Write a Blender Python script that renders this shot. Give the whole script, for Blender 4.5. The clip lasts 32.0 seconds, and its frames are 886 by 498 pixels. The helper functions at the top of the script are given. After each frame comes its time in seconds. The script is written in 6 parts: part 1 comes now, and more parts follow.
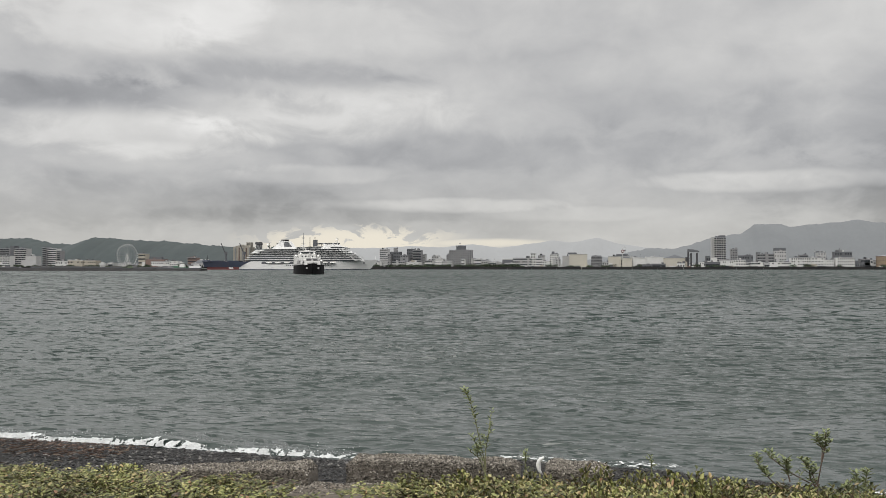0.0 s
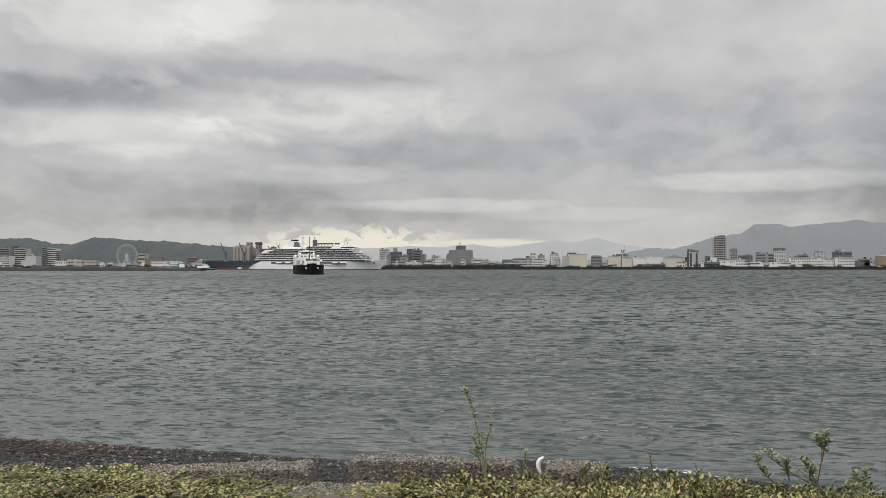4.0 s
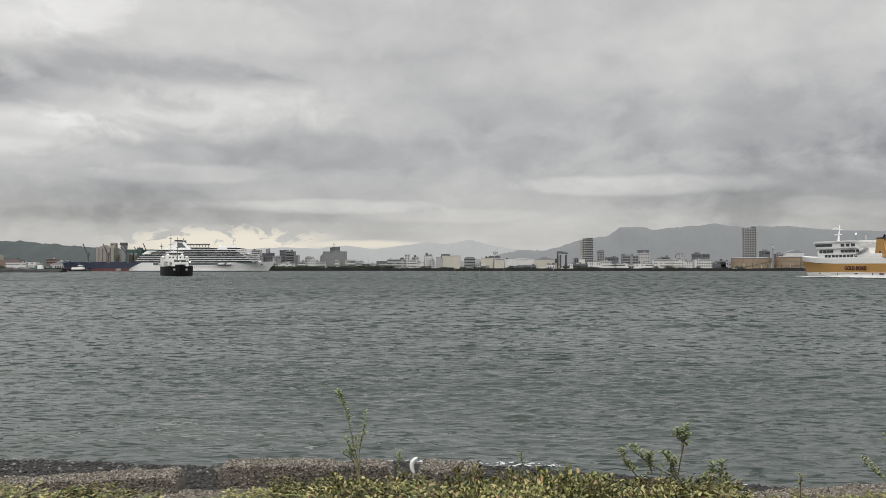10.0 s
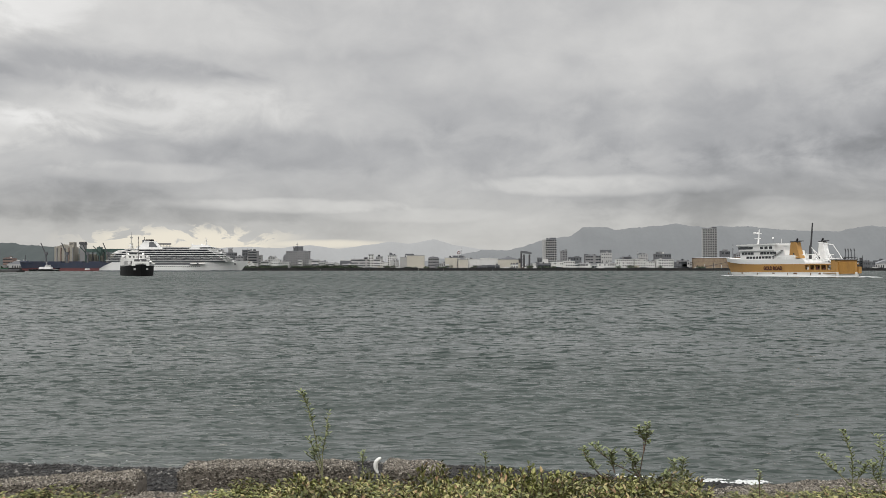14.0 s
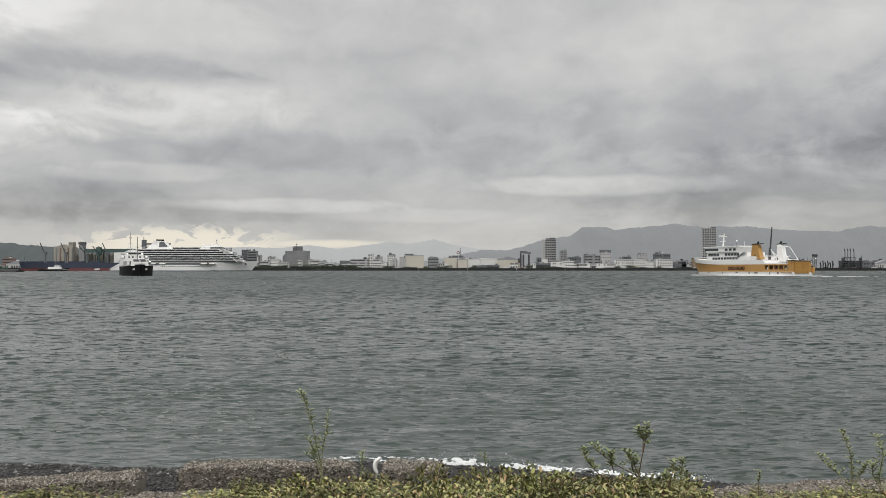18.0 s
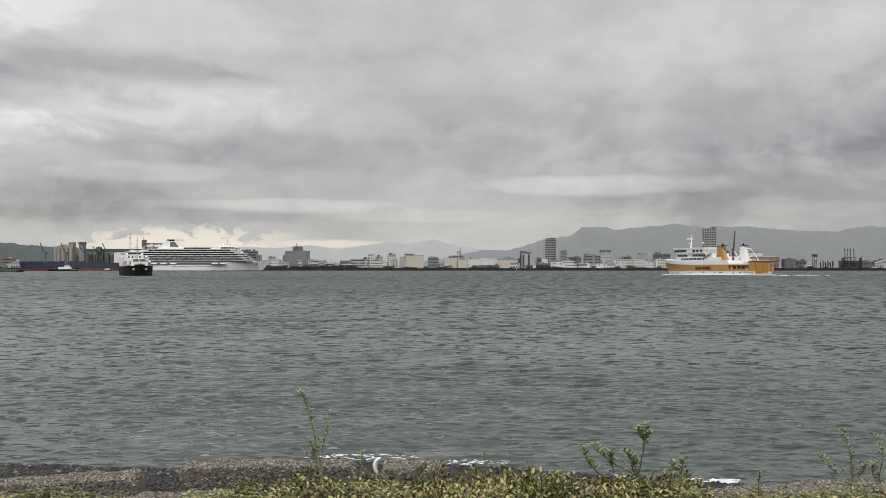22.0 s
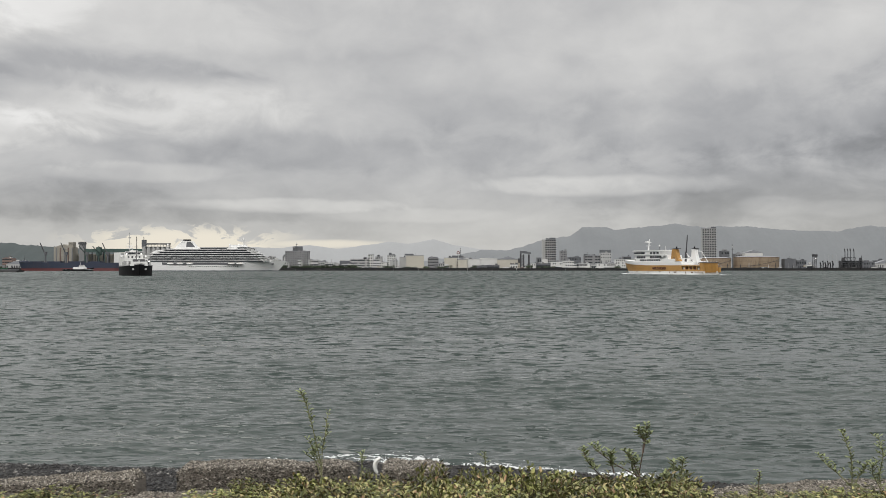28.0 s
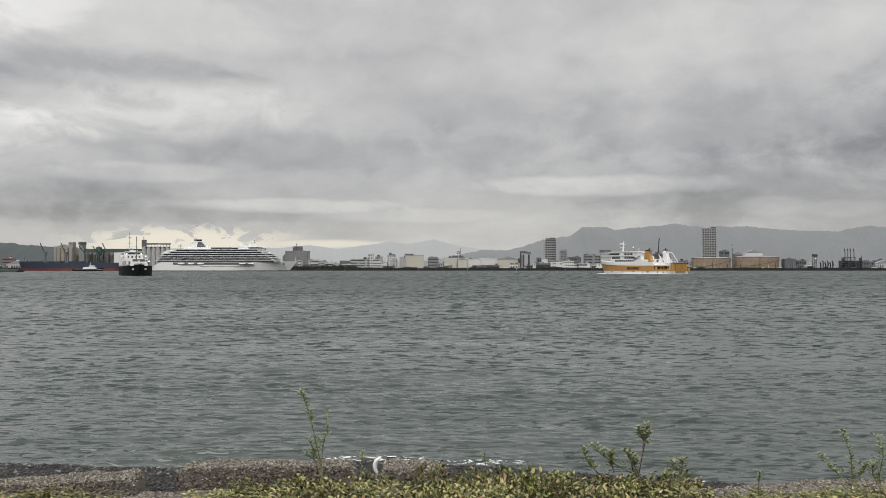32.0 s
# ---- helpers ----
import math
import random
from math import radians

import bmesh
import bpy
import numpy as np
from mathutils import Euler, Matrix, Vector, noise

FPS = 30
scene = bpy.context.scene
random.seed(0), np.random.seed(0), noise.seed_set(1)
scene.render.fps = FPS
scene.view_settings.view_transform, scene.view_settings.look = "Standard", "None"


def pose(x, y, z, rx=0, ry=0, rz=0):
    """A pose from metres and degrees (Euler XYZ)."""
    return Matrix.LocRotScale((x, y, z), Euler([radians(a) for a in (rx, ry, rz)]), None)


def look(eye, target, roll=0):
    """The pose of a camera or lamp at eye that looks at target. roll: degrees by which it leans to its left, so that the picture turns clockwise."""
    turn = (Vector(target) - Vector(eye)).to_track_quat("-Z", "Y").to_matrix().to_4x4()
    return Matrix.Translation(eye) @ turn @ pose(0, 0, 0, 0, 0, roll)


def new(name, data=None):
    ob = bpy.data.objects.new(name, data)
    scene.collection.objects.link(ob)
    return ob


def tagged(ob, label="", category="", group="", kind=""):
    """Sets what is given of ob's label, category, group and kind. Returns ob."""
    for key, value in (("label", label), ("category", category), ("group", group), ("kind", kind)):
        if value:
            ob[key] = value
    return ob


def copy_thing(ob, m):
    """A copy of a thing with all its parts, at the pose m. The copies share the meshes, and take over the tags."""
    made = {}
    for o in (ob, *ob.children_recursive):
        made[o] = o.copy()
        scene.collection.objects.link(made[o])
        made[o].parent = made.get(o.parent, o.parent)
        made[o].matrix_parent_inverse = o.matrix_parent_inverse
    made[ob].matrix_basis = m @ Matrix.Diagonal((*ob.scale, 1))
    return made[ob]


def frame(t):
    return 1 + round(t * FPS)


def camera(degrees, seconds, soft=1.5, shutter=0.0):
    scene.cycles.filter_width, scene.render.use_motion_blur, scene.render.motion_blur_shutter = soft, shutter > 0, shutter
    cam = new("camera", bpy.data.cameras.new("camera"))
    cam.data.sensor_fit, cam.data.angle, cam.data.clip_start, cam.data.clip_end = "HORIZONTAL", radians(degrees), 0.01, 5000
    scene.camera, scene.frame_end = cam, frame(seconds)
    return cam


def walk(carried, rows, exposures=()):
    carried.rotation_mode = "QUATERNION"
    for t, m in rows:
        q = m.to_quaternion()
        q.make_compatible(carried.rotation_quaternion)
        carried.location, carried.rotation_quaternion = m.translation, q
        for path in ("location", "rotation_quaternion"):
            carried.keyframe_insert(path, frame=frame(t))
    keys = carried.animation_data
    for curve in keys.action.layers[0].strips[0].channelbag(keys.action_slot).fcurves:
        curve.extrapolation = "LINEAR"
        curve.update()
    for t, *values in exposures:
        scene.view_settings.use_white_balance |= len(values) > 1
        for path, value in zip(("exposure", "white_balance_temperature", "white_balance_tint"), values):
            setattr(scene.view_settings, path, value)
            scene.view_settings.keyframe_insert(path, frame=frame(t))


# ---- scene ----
# ---- camera on a tripod above the beach: one slow pan to the right ----
EYE_Z = 3.8
cam = camera(51.1, 32.0, soft=0.8)


def aim(yaw, pitch):
    return pose(0, 0, EYE_Z, 90 + pitch, 0, yaw)


walk(cam, [
    (0.0, aim(10.03, 1.14)), (3.5, aim(10.03, 1.14)), (4.5, aim(9.98, 1.14)), (5.5, aim(9.70, 1.14)), (6.0, aim(9.25, 1.14)),
    (6.5, aim(8.63, 1.14)), (7.0, aim(7.78, 1.16)), (7.5, aim(6.80, 1.17)), (8.0, aim(5.75, 1.19)), (8.5, aim(4.70, 1.20)),
    (9.0, aim(3.72, 1.21)), (9.5, aim(2.91, 1.22)), (10.0, aim(2.26, 1.23)), (10.5, aim(1.75, 1.23)), (11.0, aim(1.37, 1.23)),
    (11.5, aim(1.06, 1.23)), (12.0, aim(0.77, 1.23)), (12.5, aim(0.52, 1.22)), (13.0, aim(0.31, 1.22)), (13.5, aim(0.11, 1.21)),
    (14.0, aim(0.035, 1.21)), (14.5, aim(0.0, 1.21)), (16.5, aim(0.0, 1.21)), (32.0, aim(0.0, 1.21)),
])

# ---- overcast sky and a soft sun ----
world = bpy.data.worlds.new("overcast_sky")
scene.world = world
world.use_nodes = True
WN, WL = world.node_tree.nodes, world.node_tree.links
WN.clear()


def wset(node, socket, value):
    if isinstance(value, bpy.types.NodeSocket):
        WL.new(value, node.inputs[socket])
    else:
        node.inputs[socket].default_value = value


def wm(op, a, b=0.0, c=0.0, clamp=False):
    n = WN.new("ShaderNodeMath")
    n.operation, n.use_clamp = op, clamp
    for i, v in enumerate((a, b, c)):
        wset(n, i, v)
    return n.outputs[0]


def wsmooth(v, lo, hi):
    n = WN.new("ShaderNodeMapRange")
    n.interpolation_type = "SMOOTHSTEP"
    for k, x in (("Value", v), ("From Min", lo), ("From Max", hi)):
        wset(n, k, x)
    return n.outputs["Result"]


def wnoise(vec, scale, detail, rough, dist=0.0):
    n = WN.new("ShaderNodeTexNoise")
    for k, x in (("Vector", vec), ("Scale", scale), ("Detail", detail), ("Roughness", rough), ("Distortion", dist)):
        wset(n, k, x)
    return n.outputs["Fac"]


def wxyz(x, y, z):
    n = WN.new("ShaderNodeCombineXYZ")
    for i, v in enumerate((x, y, z)):
        wset(n, i, v)
    return n.outputs[0]


def wmix(fac, a, b):
    n = WN.new("ShaderNodeMix")
    n.data_type = "RGBA"
    wset(n, 0, fac), wset(n, 6, a), wset(n, 7, b)
    return n.outputs[2]


sky_dir = WN.new("ShaderNodeSeparateXYZ")
WL.new(WN.new("ShaderNodeTexCoord").outputs["Generated"], sky_dir.inputs[0])
sx, sy, sz = sky_dir.outputs
sz_up = wm("MAXIMUM", sz, 0.0)
azim = wm("ARCTAN2", sx, sy)
elev = wm("ARCSINE", sz_up)
# the deck in azimuth and elevation, flattened towards the horizon
flat = wm("POWER", wm("ADD", elev, 0.004), 0.72)
sky_vec = wxyz(wm("MULTIPLY", azim, 5.6), wm("MULTIPLY", flat, 9.0), 0.7)
broad = wnoise(sky_vec, 1.0, 7.0, 0.52, 0.15)
puffs = wnoise(wxyz(wm("MULTIPLY", azim, 16.0), wm("MULTIPLY", flat, 20.0), 3.1), 1.0, 7.0, 0.55, 0.35)
wisps = wnoise(wxyz(wm("MULTIPLY", azim, 14.0), wm("MULTIPLY", elev, 24.0), 2.0), 1.0, 7.0, 0.58, 0.5)
shreds = wnoise(wxyz(wm("MULTIPLY", azim, 34.0), wm("MULTIPLY", elev, 70.0), 5.0), 1.0, 6.0, 0.60, 0.8)
ripple = wm("SUBTRACT", wisps, 0.5)


def bank(a, e, wa, we, wobble=0.6):
    """A soft bank of cloud round azimuth a and elevation e (radians), with a torn edge."""
    da = wm("DIVIDE", wm("SUBTRACT", azim, a), wa)
    de = wm("DIVIDE", wm("SUBTRACT", elev, e), we)
    r = wm("ADD", wm("MULTIPLY", da, da), wm("MULTIPLY", de, de))
    r = wm("ADD", r, wm("MULTIPLY", ripple, wobble * 4.0))
    r = wm("ADD", r, wm("MULTIPLY", wm("SUBTRACT", puffs, 0.5), wobble * 3.0))
    return wsmooth(wm("SUBTRACT", 1.0, r), -0.6, 0.9)


value = wm("ADD", 0.44, wm("MULTIPLY", elev, 0.46))
value = wm("ADD", value, wm("MULTIPLY", wm("SUBTRACT", broad, 0.5), 0.27))
value = wm("ADD", value, wm("MULTIPLY", wm("SUBTRACT", puffs, 0.5), 0.19))
for a, e, wa, we, gain in (
        (-0.50, 0.258, 0.12, 0.045, 0.14), (-0.33, 0.250, 0.16, 0.030, 0.09), (-0.55, 0.174, 0.25, 0.020, -0.13), (-0.38, 0.200, 0.15, 0.020, -0.09),
        (-0.33, 0.165, 0.15, 0.030, 0.17), (-0.50, 0.140, 0.11, 0.026, 0.17), (-0.46, 0.112, 0.12, 0.014, 0.07), (-0.58, 0.066, 0.26, 0.026, -0.055), (-0.68, 0.47, 0.32, 0.15, 0.32),
        (-0.30, 0.056, 0.15, 0.010, -0.06), (-0.31, 0.099, 0.11, 0.009, 0.08), (-0.17, 0.067, 0.11, 0.007, 0.11), (-0.02, 0.057, 0.10, 0.007, 0.06),
        (0.17, 0.089, 0.12, 0.010, 0.13), (-0.05, 0.125, 0.24, 0.022, -0.05), (0.32, 0.150, 0.22, 0.040, -0.04), (0.28, 0.240, 0.18, 0.026, 0.05),
        (0.04, 0.205, 0.16, 0.022, 0.04), (0.345, 0.062, 0.03, 0.010, 0.06), (0.41, 0.060, 0.04, 0.008, 0.05), (0.28, 0.062, 0.05, 0.022, -0.02), (0.42, 0.075, 0.24, 0.050, -0.07), (0.52, 0.13, 0.16, 0.060, -0.05)):
    value = wm("ADD", value, wm("MULTIPLY", bank(a, e, wa, we, 0.8), gain))
value = wm("ADD", 0.504, wm("MULTIPLY", wm("SUBTRACT", value, 0.5), 1.15))
# thin pale light under the deck, then the torn bright gap over the harbour
low = wsmooth(elev, 0.085, 0.0)
value = wm("ADD", value, wm("MULTIPLY", low, 0.13))
gap = bank(-0.27, 0.026, 0.115, 0.019, 0.35)
gap = wm("MULTIPLY", gap, wsmooth(wm("ADD", shreds, wm("MULTIPLY", wm("SUBTRACT", 0.036, elev), 9.0)), 0.42, 0.50))
gap = wm("MAXIMUM", gap, wm("MULTIPLY", bank(-0.135, 0.0262, 0.075, 0.0048, 0.25), 0.8))
zenith = wm("ADD", 1.0, wm("MULTIPLY", wsmooth(sz_up, 0.34, 0.9), 0.30))
grey = wmix(wsmooth(value, 0.3, 0.7), (0.965, 0.97, 1.0, 1), (1.0, 0.988, 0.968, 1))
grey = wmix(wsmooth(elev, 0.12, 0.0), grey, (1.0, 0.985, 0.945, 1))
tone = WN.new("ShaderNodeVectorMath")
tone.operation = "SCALE"
WL.new(grey, tone.inputs[0])
WL.new(wm("MULTIPLY", wm("MAXIMUM", value, 0.15), zenith), tone.inputs["Scale"])
cloud = wmix(gap, tone.outputs[0], (0.86, 0.80, 0.68, 1))
air = WN.new("ShaderNodeTexSky")
air.sky_type, air.sun_disc = "NISHITA", False
air.sun_elevation, air.sun_rotation = radians(55), radians(200)
back_cloud, back_air = WN.new("ShaderNodeBackground"), WN.new("ShaderNodeBackground")
WL.new(cloud, back_cloud.inputs["Color"])
WL.new(air.outputs[0], back_air.inputs["Color"])
back_cloud.inputs["Strength"].default_value = 1.0
back_air.inputs["Strength"].default_value = 0.06
veil = WN.new("ShaderNodeMixShader")
veil.inputs[0].default_value = 0.94
WL.new(back_air.outputs[0], veil.inputs[1])
WL.new(back_cloud.outputs[0], veil.inputs[2])
WL.new(veil.outputs[0], WN.new("ShaderNodeOutputWorld").inputs["Surface"])

sun = new("sun", bpy.data.lights.new("sun", "SUN"))
sun.data.energy, sun.data.angle, sun.data.color = 1.75, radians(30), (1.0, 0.97, 0.93)
sun.matrix_world = look((-25, -60, 95), (0, 0, 0))
scene.view_settings.exposure = 0.0

# ---- mesh and material helpers ----


class Shape:
    """Collects vertices and faces for one mesh."""

    def __init__(self):
        self.v, self.f = [], []

    def add(self, vs, fs):
        n = len(self.v)
        self.v += [tuple(p) for p in vs]
        self.f += [tuple(n + i for i in f) for f in fs]
        return self

    def box(self, x0, x1, y0, y1, z0, z1, tx=0.0, ty=0.0):
        """A block; tx and ty draw its top in."""
        return self.add([(x0, y0, z0), (x1, y0, z0), (x1, y1, z0), (x0, y1, z0),
                         (x0 + tx, y0 + ty, z1), (x1 - tx, y0 + ty, z1), (x1 - tx, y1 - ty, z1), (x0 + tx, y1 - ty, z1)],
                        [(3, 2, 1, 0), (4, 5, 6, 7), (0, 1, 5, 4), (1, 2, 6, 5), (2, 3, 7, 6), (3, 0, 4, 7)])

    def rod(self, a, b, r0, r1=None, n=8):
        a, b = Vector(a), Vector(b)
        r1 = r0 if r1 is None else r1
        d = (b - a).normalized()
        s = d.orthogonal().normalized()
        t = d.cross(s)
        ring = [(math.cos(k * math.tau / n), math.sin(k * math.tau / n)) for k in range(n)]
        vs = [a + (s * c + t * q) * r0 for c, q in ring] + [b + (s * c + t * q) * r1 for c, q in ring]
        return self.add(vs, [(k, (k + 1) % n, n + (k + 1) % n, n + k) for k in range(n)]
                        + [tuple(range(n - 1, -1, -1)), tuple(range(n, 2 * n))])

    def prism(self, pts, y0, y1):
        """An outline in x and z, drawn out from y0 to y1."""
        n = len(pts)
        vs = [(x, y0, z) for x, z in pts] + [(x, y1, z) for x, z in pts]
        return self.add(vs, [tuple(range(n)), tuple(range(2 * n - 1, n - 1, -1))]
                        + [((k + 1) % n, k, n + k, n + (k + 1) % n) for k in range(n)])

    def loft(self, rings, cap=True):
        """Skins closed rings of equal length."""
        n = len(rings[0])
        fs = [(j * n + k, j * n + (k + 1) % n, (j + 1) * n + (k + 1) % n, (j + 1) * n + k)
              for j in range(len(rings) - 1) for k in range(n)]
        if cap:
            fs += [tuple(range(n - 1, -1, -1)), tuple((len(rings) - 1) * n + k for k in range(n))]
        return self.add([p for r in rings for p in r], fs)

    def ball(self, c, rx, ry, rz, n=10, m=6):
        rings = []
        for j in range(1, m):
            a = math.pi * j / m
            rings.append([(c[0] + rx * math.sin(a) * math.cos(k * math.tau / n), c[1] + ry * math.sin(a) * math.sin(k * math.tau / n),
                           c[2] - rz * math.cos(a)) for k in range(n)])
        return self.loft(rings)

    def mesh(self, name, mat, smooth=False):
        me = bpy.data.meshes.new(name)
        me.from_pydata(self.v, [], self.f)
        me.materials.append(mat)
        if smooth:
            me.shade_smooth()
        me.update()
        return me


def part(name, shape, mat, parent, label="", smooth=False):
    me = shape if isinstance(shape, bpy.types.Mesh) else shape.mesh(name, mat, smooth)
    ob = new(name, me)
    ob.parent = parent
    if label:
        ob["label"] = label
    return ob


def thing(name, place, label, category, group="", kind=""):
    ob = new(name)
    ob.matrix_basis = place
    return tagged(ob, label, category, group, kind)


def lone(name, shape, mat, label, category, place=None, kind="", smooth=False):
    ob = new(name, shape.mesh(name, mat, smooth))
    if place is not None:
        ob.matrix_basis = place
    return tagged(ob, label, category, kind=kind)


def material(name, rgb, rough=0.6, metal=0.0, grain=0.15, scale=1.0, bump=0.0, stain=0.0, stain_rgb=(0.1, 0.08, 0.06), by="", spread=0.0):
    """Base colour with grain at two scales, streaky stains and fine relief; by: vary by 'object' or by 'island'."""
    m = bpy.data.materials.new(name)
    m.use_nodes = True
    nt = m.node_tree
    b = nt.nodes["Principled BSDF"]
    b.inputs["Roughness"].default_value, b.inputs["Metallic"].default_value = rough, metal
    co = nt.nodes.new("ShaderNodeTexCoord").outputs["Object"]

    def noise_of(s, detail, stretch=None):
        n = nt.nodes.new("ShaderNodeTexNoise")
        n.inputs["Scale"].default_value, n.inputs["Detail"].default_value, n.inputs["Roughness"].default_value = s, detail, 0.6
        vec = co
        if stretch:
            mp = nt.nodes.new("ShaderNodeMapping")
            mp.inputs["Scale"].default_value = stretch
            nt.links.new(co, mp.inputs[0])
            vec = mp.outputs[0]
        nt.links.new(vec, n.inputs["Vector"])
        return n.outputs["Fac"]

    def mth(op, a, c):
        n = nt.nodes.new("ShaderNodeMath")
        n.operation = op
        for i, v in enumerate((a, c)):
            if isinstance(v, bpy.types.NodeSocket):
                nt.links.new(v, n.inputs[i])
            else:
                n.inputs[i].default_value = v
        return n.outputs[0]

    fine, coarse = noise_of(scale * 6, 4), noise_of(scale, 3)
    v = mth("ADD", mth("MULTIPLY", mth("SUBTRACT", fine, 0.5), grain * 1.6), mth("MULTIPLY", mth("SUBTRACT", coarse, 0.5), grain * 2.2))
    v = mth("ADD", v, 1.0)
    if by:
        src = nt.nodes.new("ShaderNodeObjectInfo").outputs["Random"] if by == "object" else nt.nodes.new("ShaderNodeNewGeometry").outputs["Random Per Island"]
        v = mth("ADD", v, mth("MULTIPLY", mth("SUBTRACT", src, 0.5), spread * 2))
    sc = nt.nodes.new("ShaderNodeVectorMath")
    sc.operation = "SCALE"
    sc.inputs[0].default_value = rgb
    nt.links.new(v, sc.inputs["Scale"])
    col = sc.outputs[0]
    if stain:
        mx = nt.nodes.new("ShaderNodeMix")
        mx.data_type = "RGBA"
        mask = nt.nodes.new("ShaderNodeMapRange")
        mask.inputs["From Min"].default_value, mask.inputs["From Max"].default_value, mask.inputs["To Max"].default_value = 0.5, 0.75, stain
        nt.links.new(noise_of(scale * 1.7, 5, (1.0, 1.0, 0.25)), mask.inputs["Value"])
        nt.links.new(mask.outputs[0], mx.inputs[0])
        nt.links.new(col, mx.inputs[6])
        mx.inputs[7].default_value = (*stain_rgb, 1)
        col = mx.outputs[2]
    nt.links.new(col, b.inputs["Base Color"])
    if bump:
        bp = nt.nodes.new("ShaderNodeBump")
        bp.inputs["Strength"].default_value, bp.inputs["Distance"].default_value = min(1.0, bump), 0.3 / scale
        nt.links.new(fine, bp.inputs["Height"])
        nt.links.new(bp.outputs[0], b.inputs["Normal"])
    return m


def water_material():
    """Grey-green sea: choppy relief in several sizes, and the steep shoreward fronts of the small waves."""
    m = material("sea_water", (0.0075, 0.0225, 0.0180), 0.08, 0, 0.25, 0.02)
    nt = m.node_tree
    b = nt.nodes["Principled BSDF"]
    b.inputs["IOR"].default_value = 1.40
    co = nt.nodes.new("ShaderNodeTexCoord").outputs["Object"]
    sep = nt.nodes.new("ShaderNodeSeparateXYZ")
    nt.links.new(nt.nodes.new("ShaderNodeNewGeometry").outputs["Position"], sep.inputs[0])
    off = sep.outputs[1]

    def noise_of(sx3, sy3, detail, rough, turn=0.0, dist=0.0):
        mp = nt.nodes.new("ShaderNodeMapping")
        mp.inputs["Scale"].default_value, mp.inputs["Rotation"].default_value = (sx3, sy3, 1), (0, 0, turn)
        nt.links.new(co, mp.inputs[0])
        n = nt.nodes.new("ShaderNodeTexNoise")
        for k, v in (("Scale", 1.0), ("Detail", detail), ("Roughness", rough), ("Distortion", dist)):
            n.inputs[k].default_value = v
        nt.links.new(mp.outputs[0], n.inputs["Vector"])
        return n.outputs["Fac"]

    def ranged(v, f0, f1, t0=0.0, t1=1.0, smooth=False):
        n = nt.nodes.new("ShaderNodeMapRange")
        n.interpolation_type = "SMOOTHSTEP" if smooth else "LINEAR"
        for k, x in (("From Min", f0), ("From Max", f1), ("To Min", t0), ("To Max", t1)):
            n.inputs[k].default_value = x
        nt.links.new(v, n.inputs["Value"])
        return n.outputs["Result"]

    def calc(op, a, c):
        n = nt.nodes.new("ShaderNodeMath")
        n.operation = op
        for i, v in enumerate((a, c)):
            if isinstance(v, bpy.types.NodeSocket):
                nt.links.new(v, n.inputs[i])
            else:
                n.inputs[i].default_value = v
        return n.outputs[0]

    def blend(f, a, c):
        n = nt.nodes.new("ShaderNodeMix")
        for i, v in ((0, f), (2, a), (3, c)):
            nt.links.new(v, n.inputs[i])
        return n.outputs[0]

    last = None
    for fx, fy, dist, turn in ((0.04, 0.05, 0.6, 0.02), (0.15, 0.22, 0.14, 0.09), (0.5, 0.9, 0.035, 0.1), (1.3, 2.6, 0.034, -0.12), (3.6, 7.0, 0.011, 0.16)):
        bp = nt.nodes.new("ShaderNodeBump")
        bp.inputs["Distance"].default_value, bp.inputs["Strength"].default_value = dist, 1.0
        nt.links.new(noise_of(fx, fy, 3, 0.5, turn, 0.5), bp.inputs["Height"])
        if last:
            nt.links.new(last, bp.inputs["Normal"])
        last = bp.outputs[0]
    # short steep fronts, longer and rarer ones further out where the small are lost
    fronts, seas = None, None
    for fx, fy, lo, hi, near, far in FRONTS:
        grain = noise_of(fx, fy, 4, 0.55, 0.05, 0.7)
        front, sea = ranged(grain, lo, hi, smooth=True), ranged(grain, 0.3, 0.7)
        if fronts is None:
            fronts, seas = front, sea
        else:
            reach = ranged(off, near, far)
            fronts, seas = blend(reach, fronts, front), blend(reach, seas, sea)
    gust = ranged(noise_of(0.10, 0.24, 3, 0.5, 0.15), 0.34, 0.66, 0.35, 1.45)
    # far off only the wave faces that lean shorewards stand clear of the crests before them
    lean = ranged(off, 14.0, 170.0, 0.0, LEAN)
    calm = calc("MULTIPLY", lean, calc("ADD", 0.42, calc("MULTIPLY", seas, 0.45)))
    steep = calc("MULTIPLY", calc("MULTIPLY", fronts, gust), ranged(off, 35.0, 160.0, STEEP[0], STEEP[1]))
    slope = nt.nodes.new("ShaderNodeVectorMath")
    slope.operation = "SCALE"
    slope.inputs[0].default_value = (0, -1, 0)
    nt.links.new(calc("ADD", calm, steep), slope.inputs["Scale"])
    total = nt.nodes.new("ShaderNodeVectorMath")
    nt.links.new(last, total.inputs[0])
    nt.links.new(slope.outputs[0], total.inputs[1])
    unit = nt.nodes.new("ShaderNodeVectorMath")
    unit.operation = "NORMALIZE"
    nt.links.new(total.outputs[0], unit.inputs[0])
    nt.links.new(unit.outputs[0], b.inputs["Normal"])
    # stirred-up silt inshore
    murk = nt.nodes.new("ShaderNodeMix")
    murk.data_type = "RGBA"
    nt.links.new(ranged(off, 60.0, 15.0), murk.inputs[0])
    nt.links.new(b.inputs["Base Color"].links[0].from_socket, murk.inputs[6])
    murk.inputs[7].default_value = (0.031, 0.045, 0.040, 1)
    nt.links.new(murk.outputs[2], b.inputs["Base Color"])
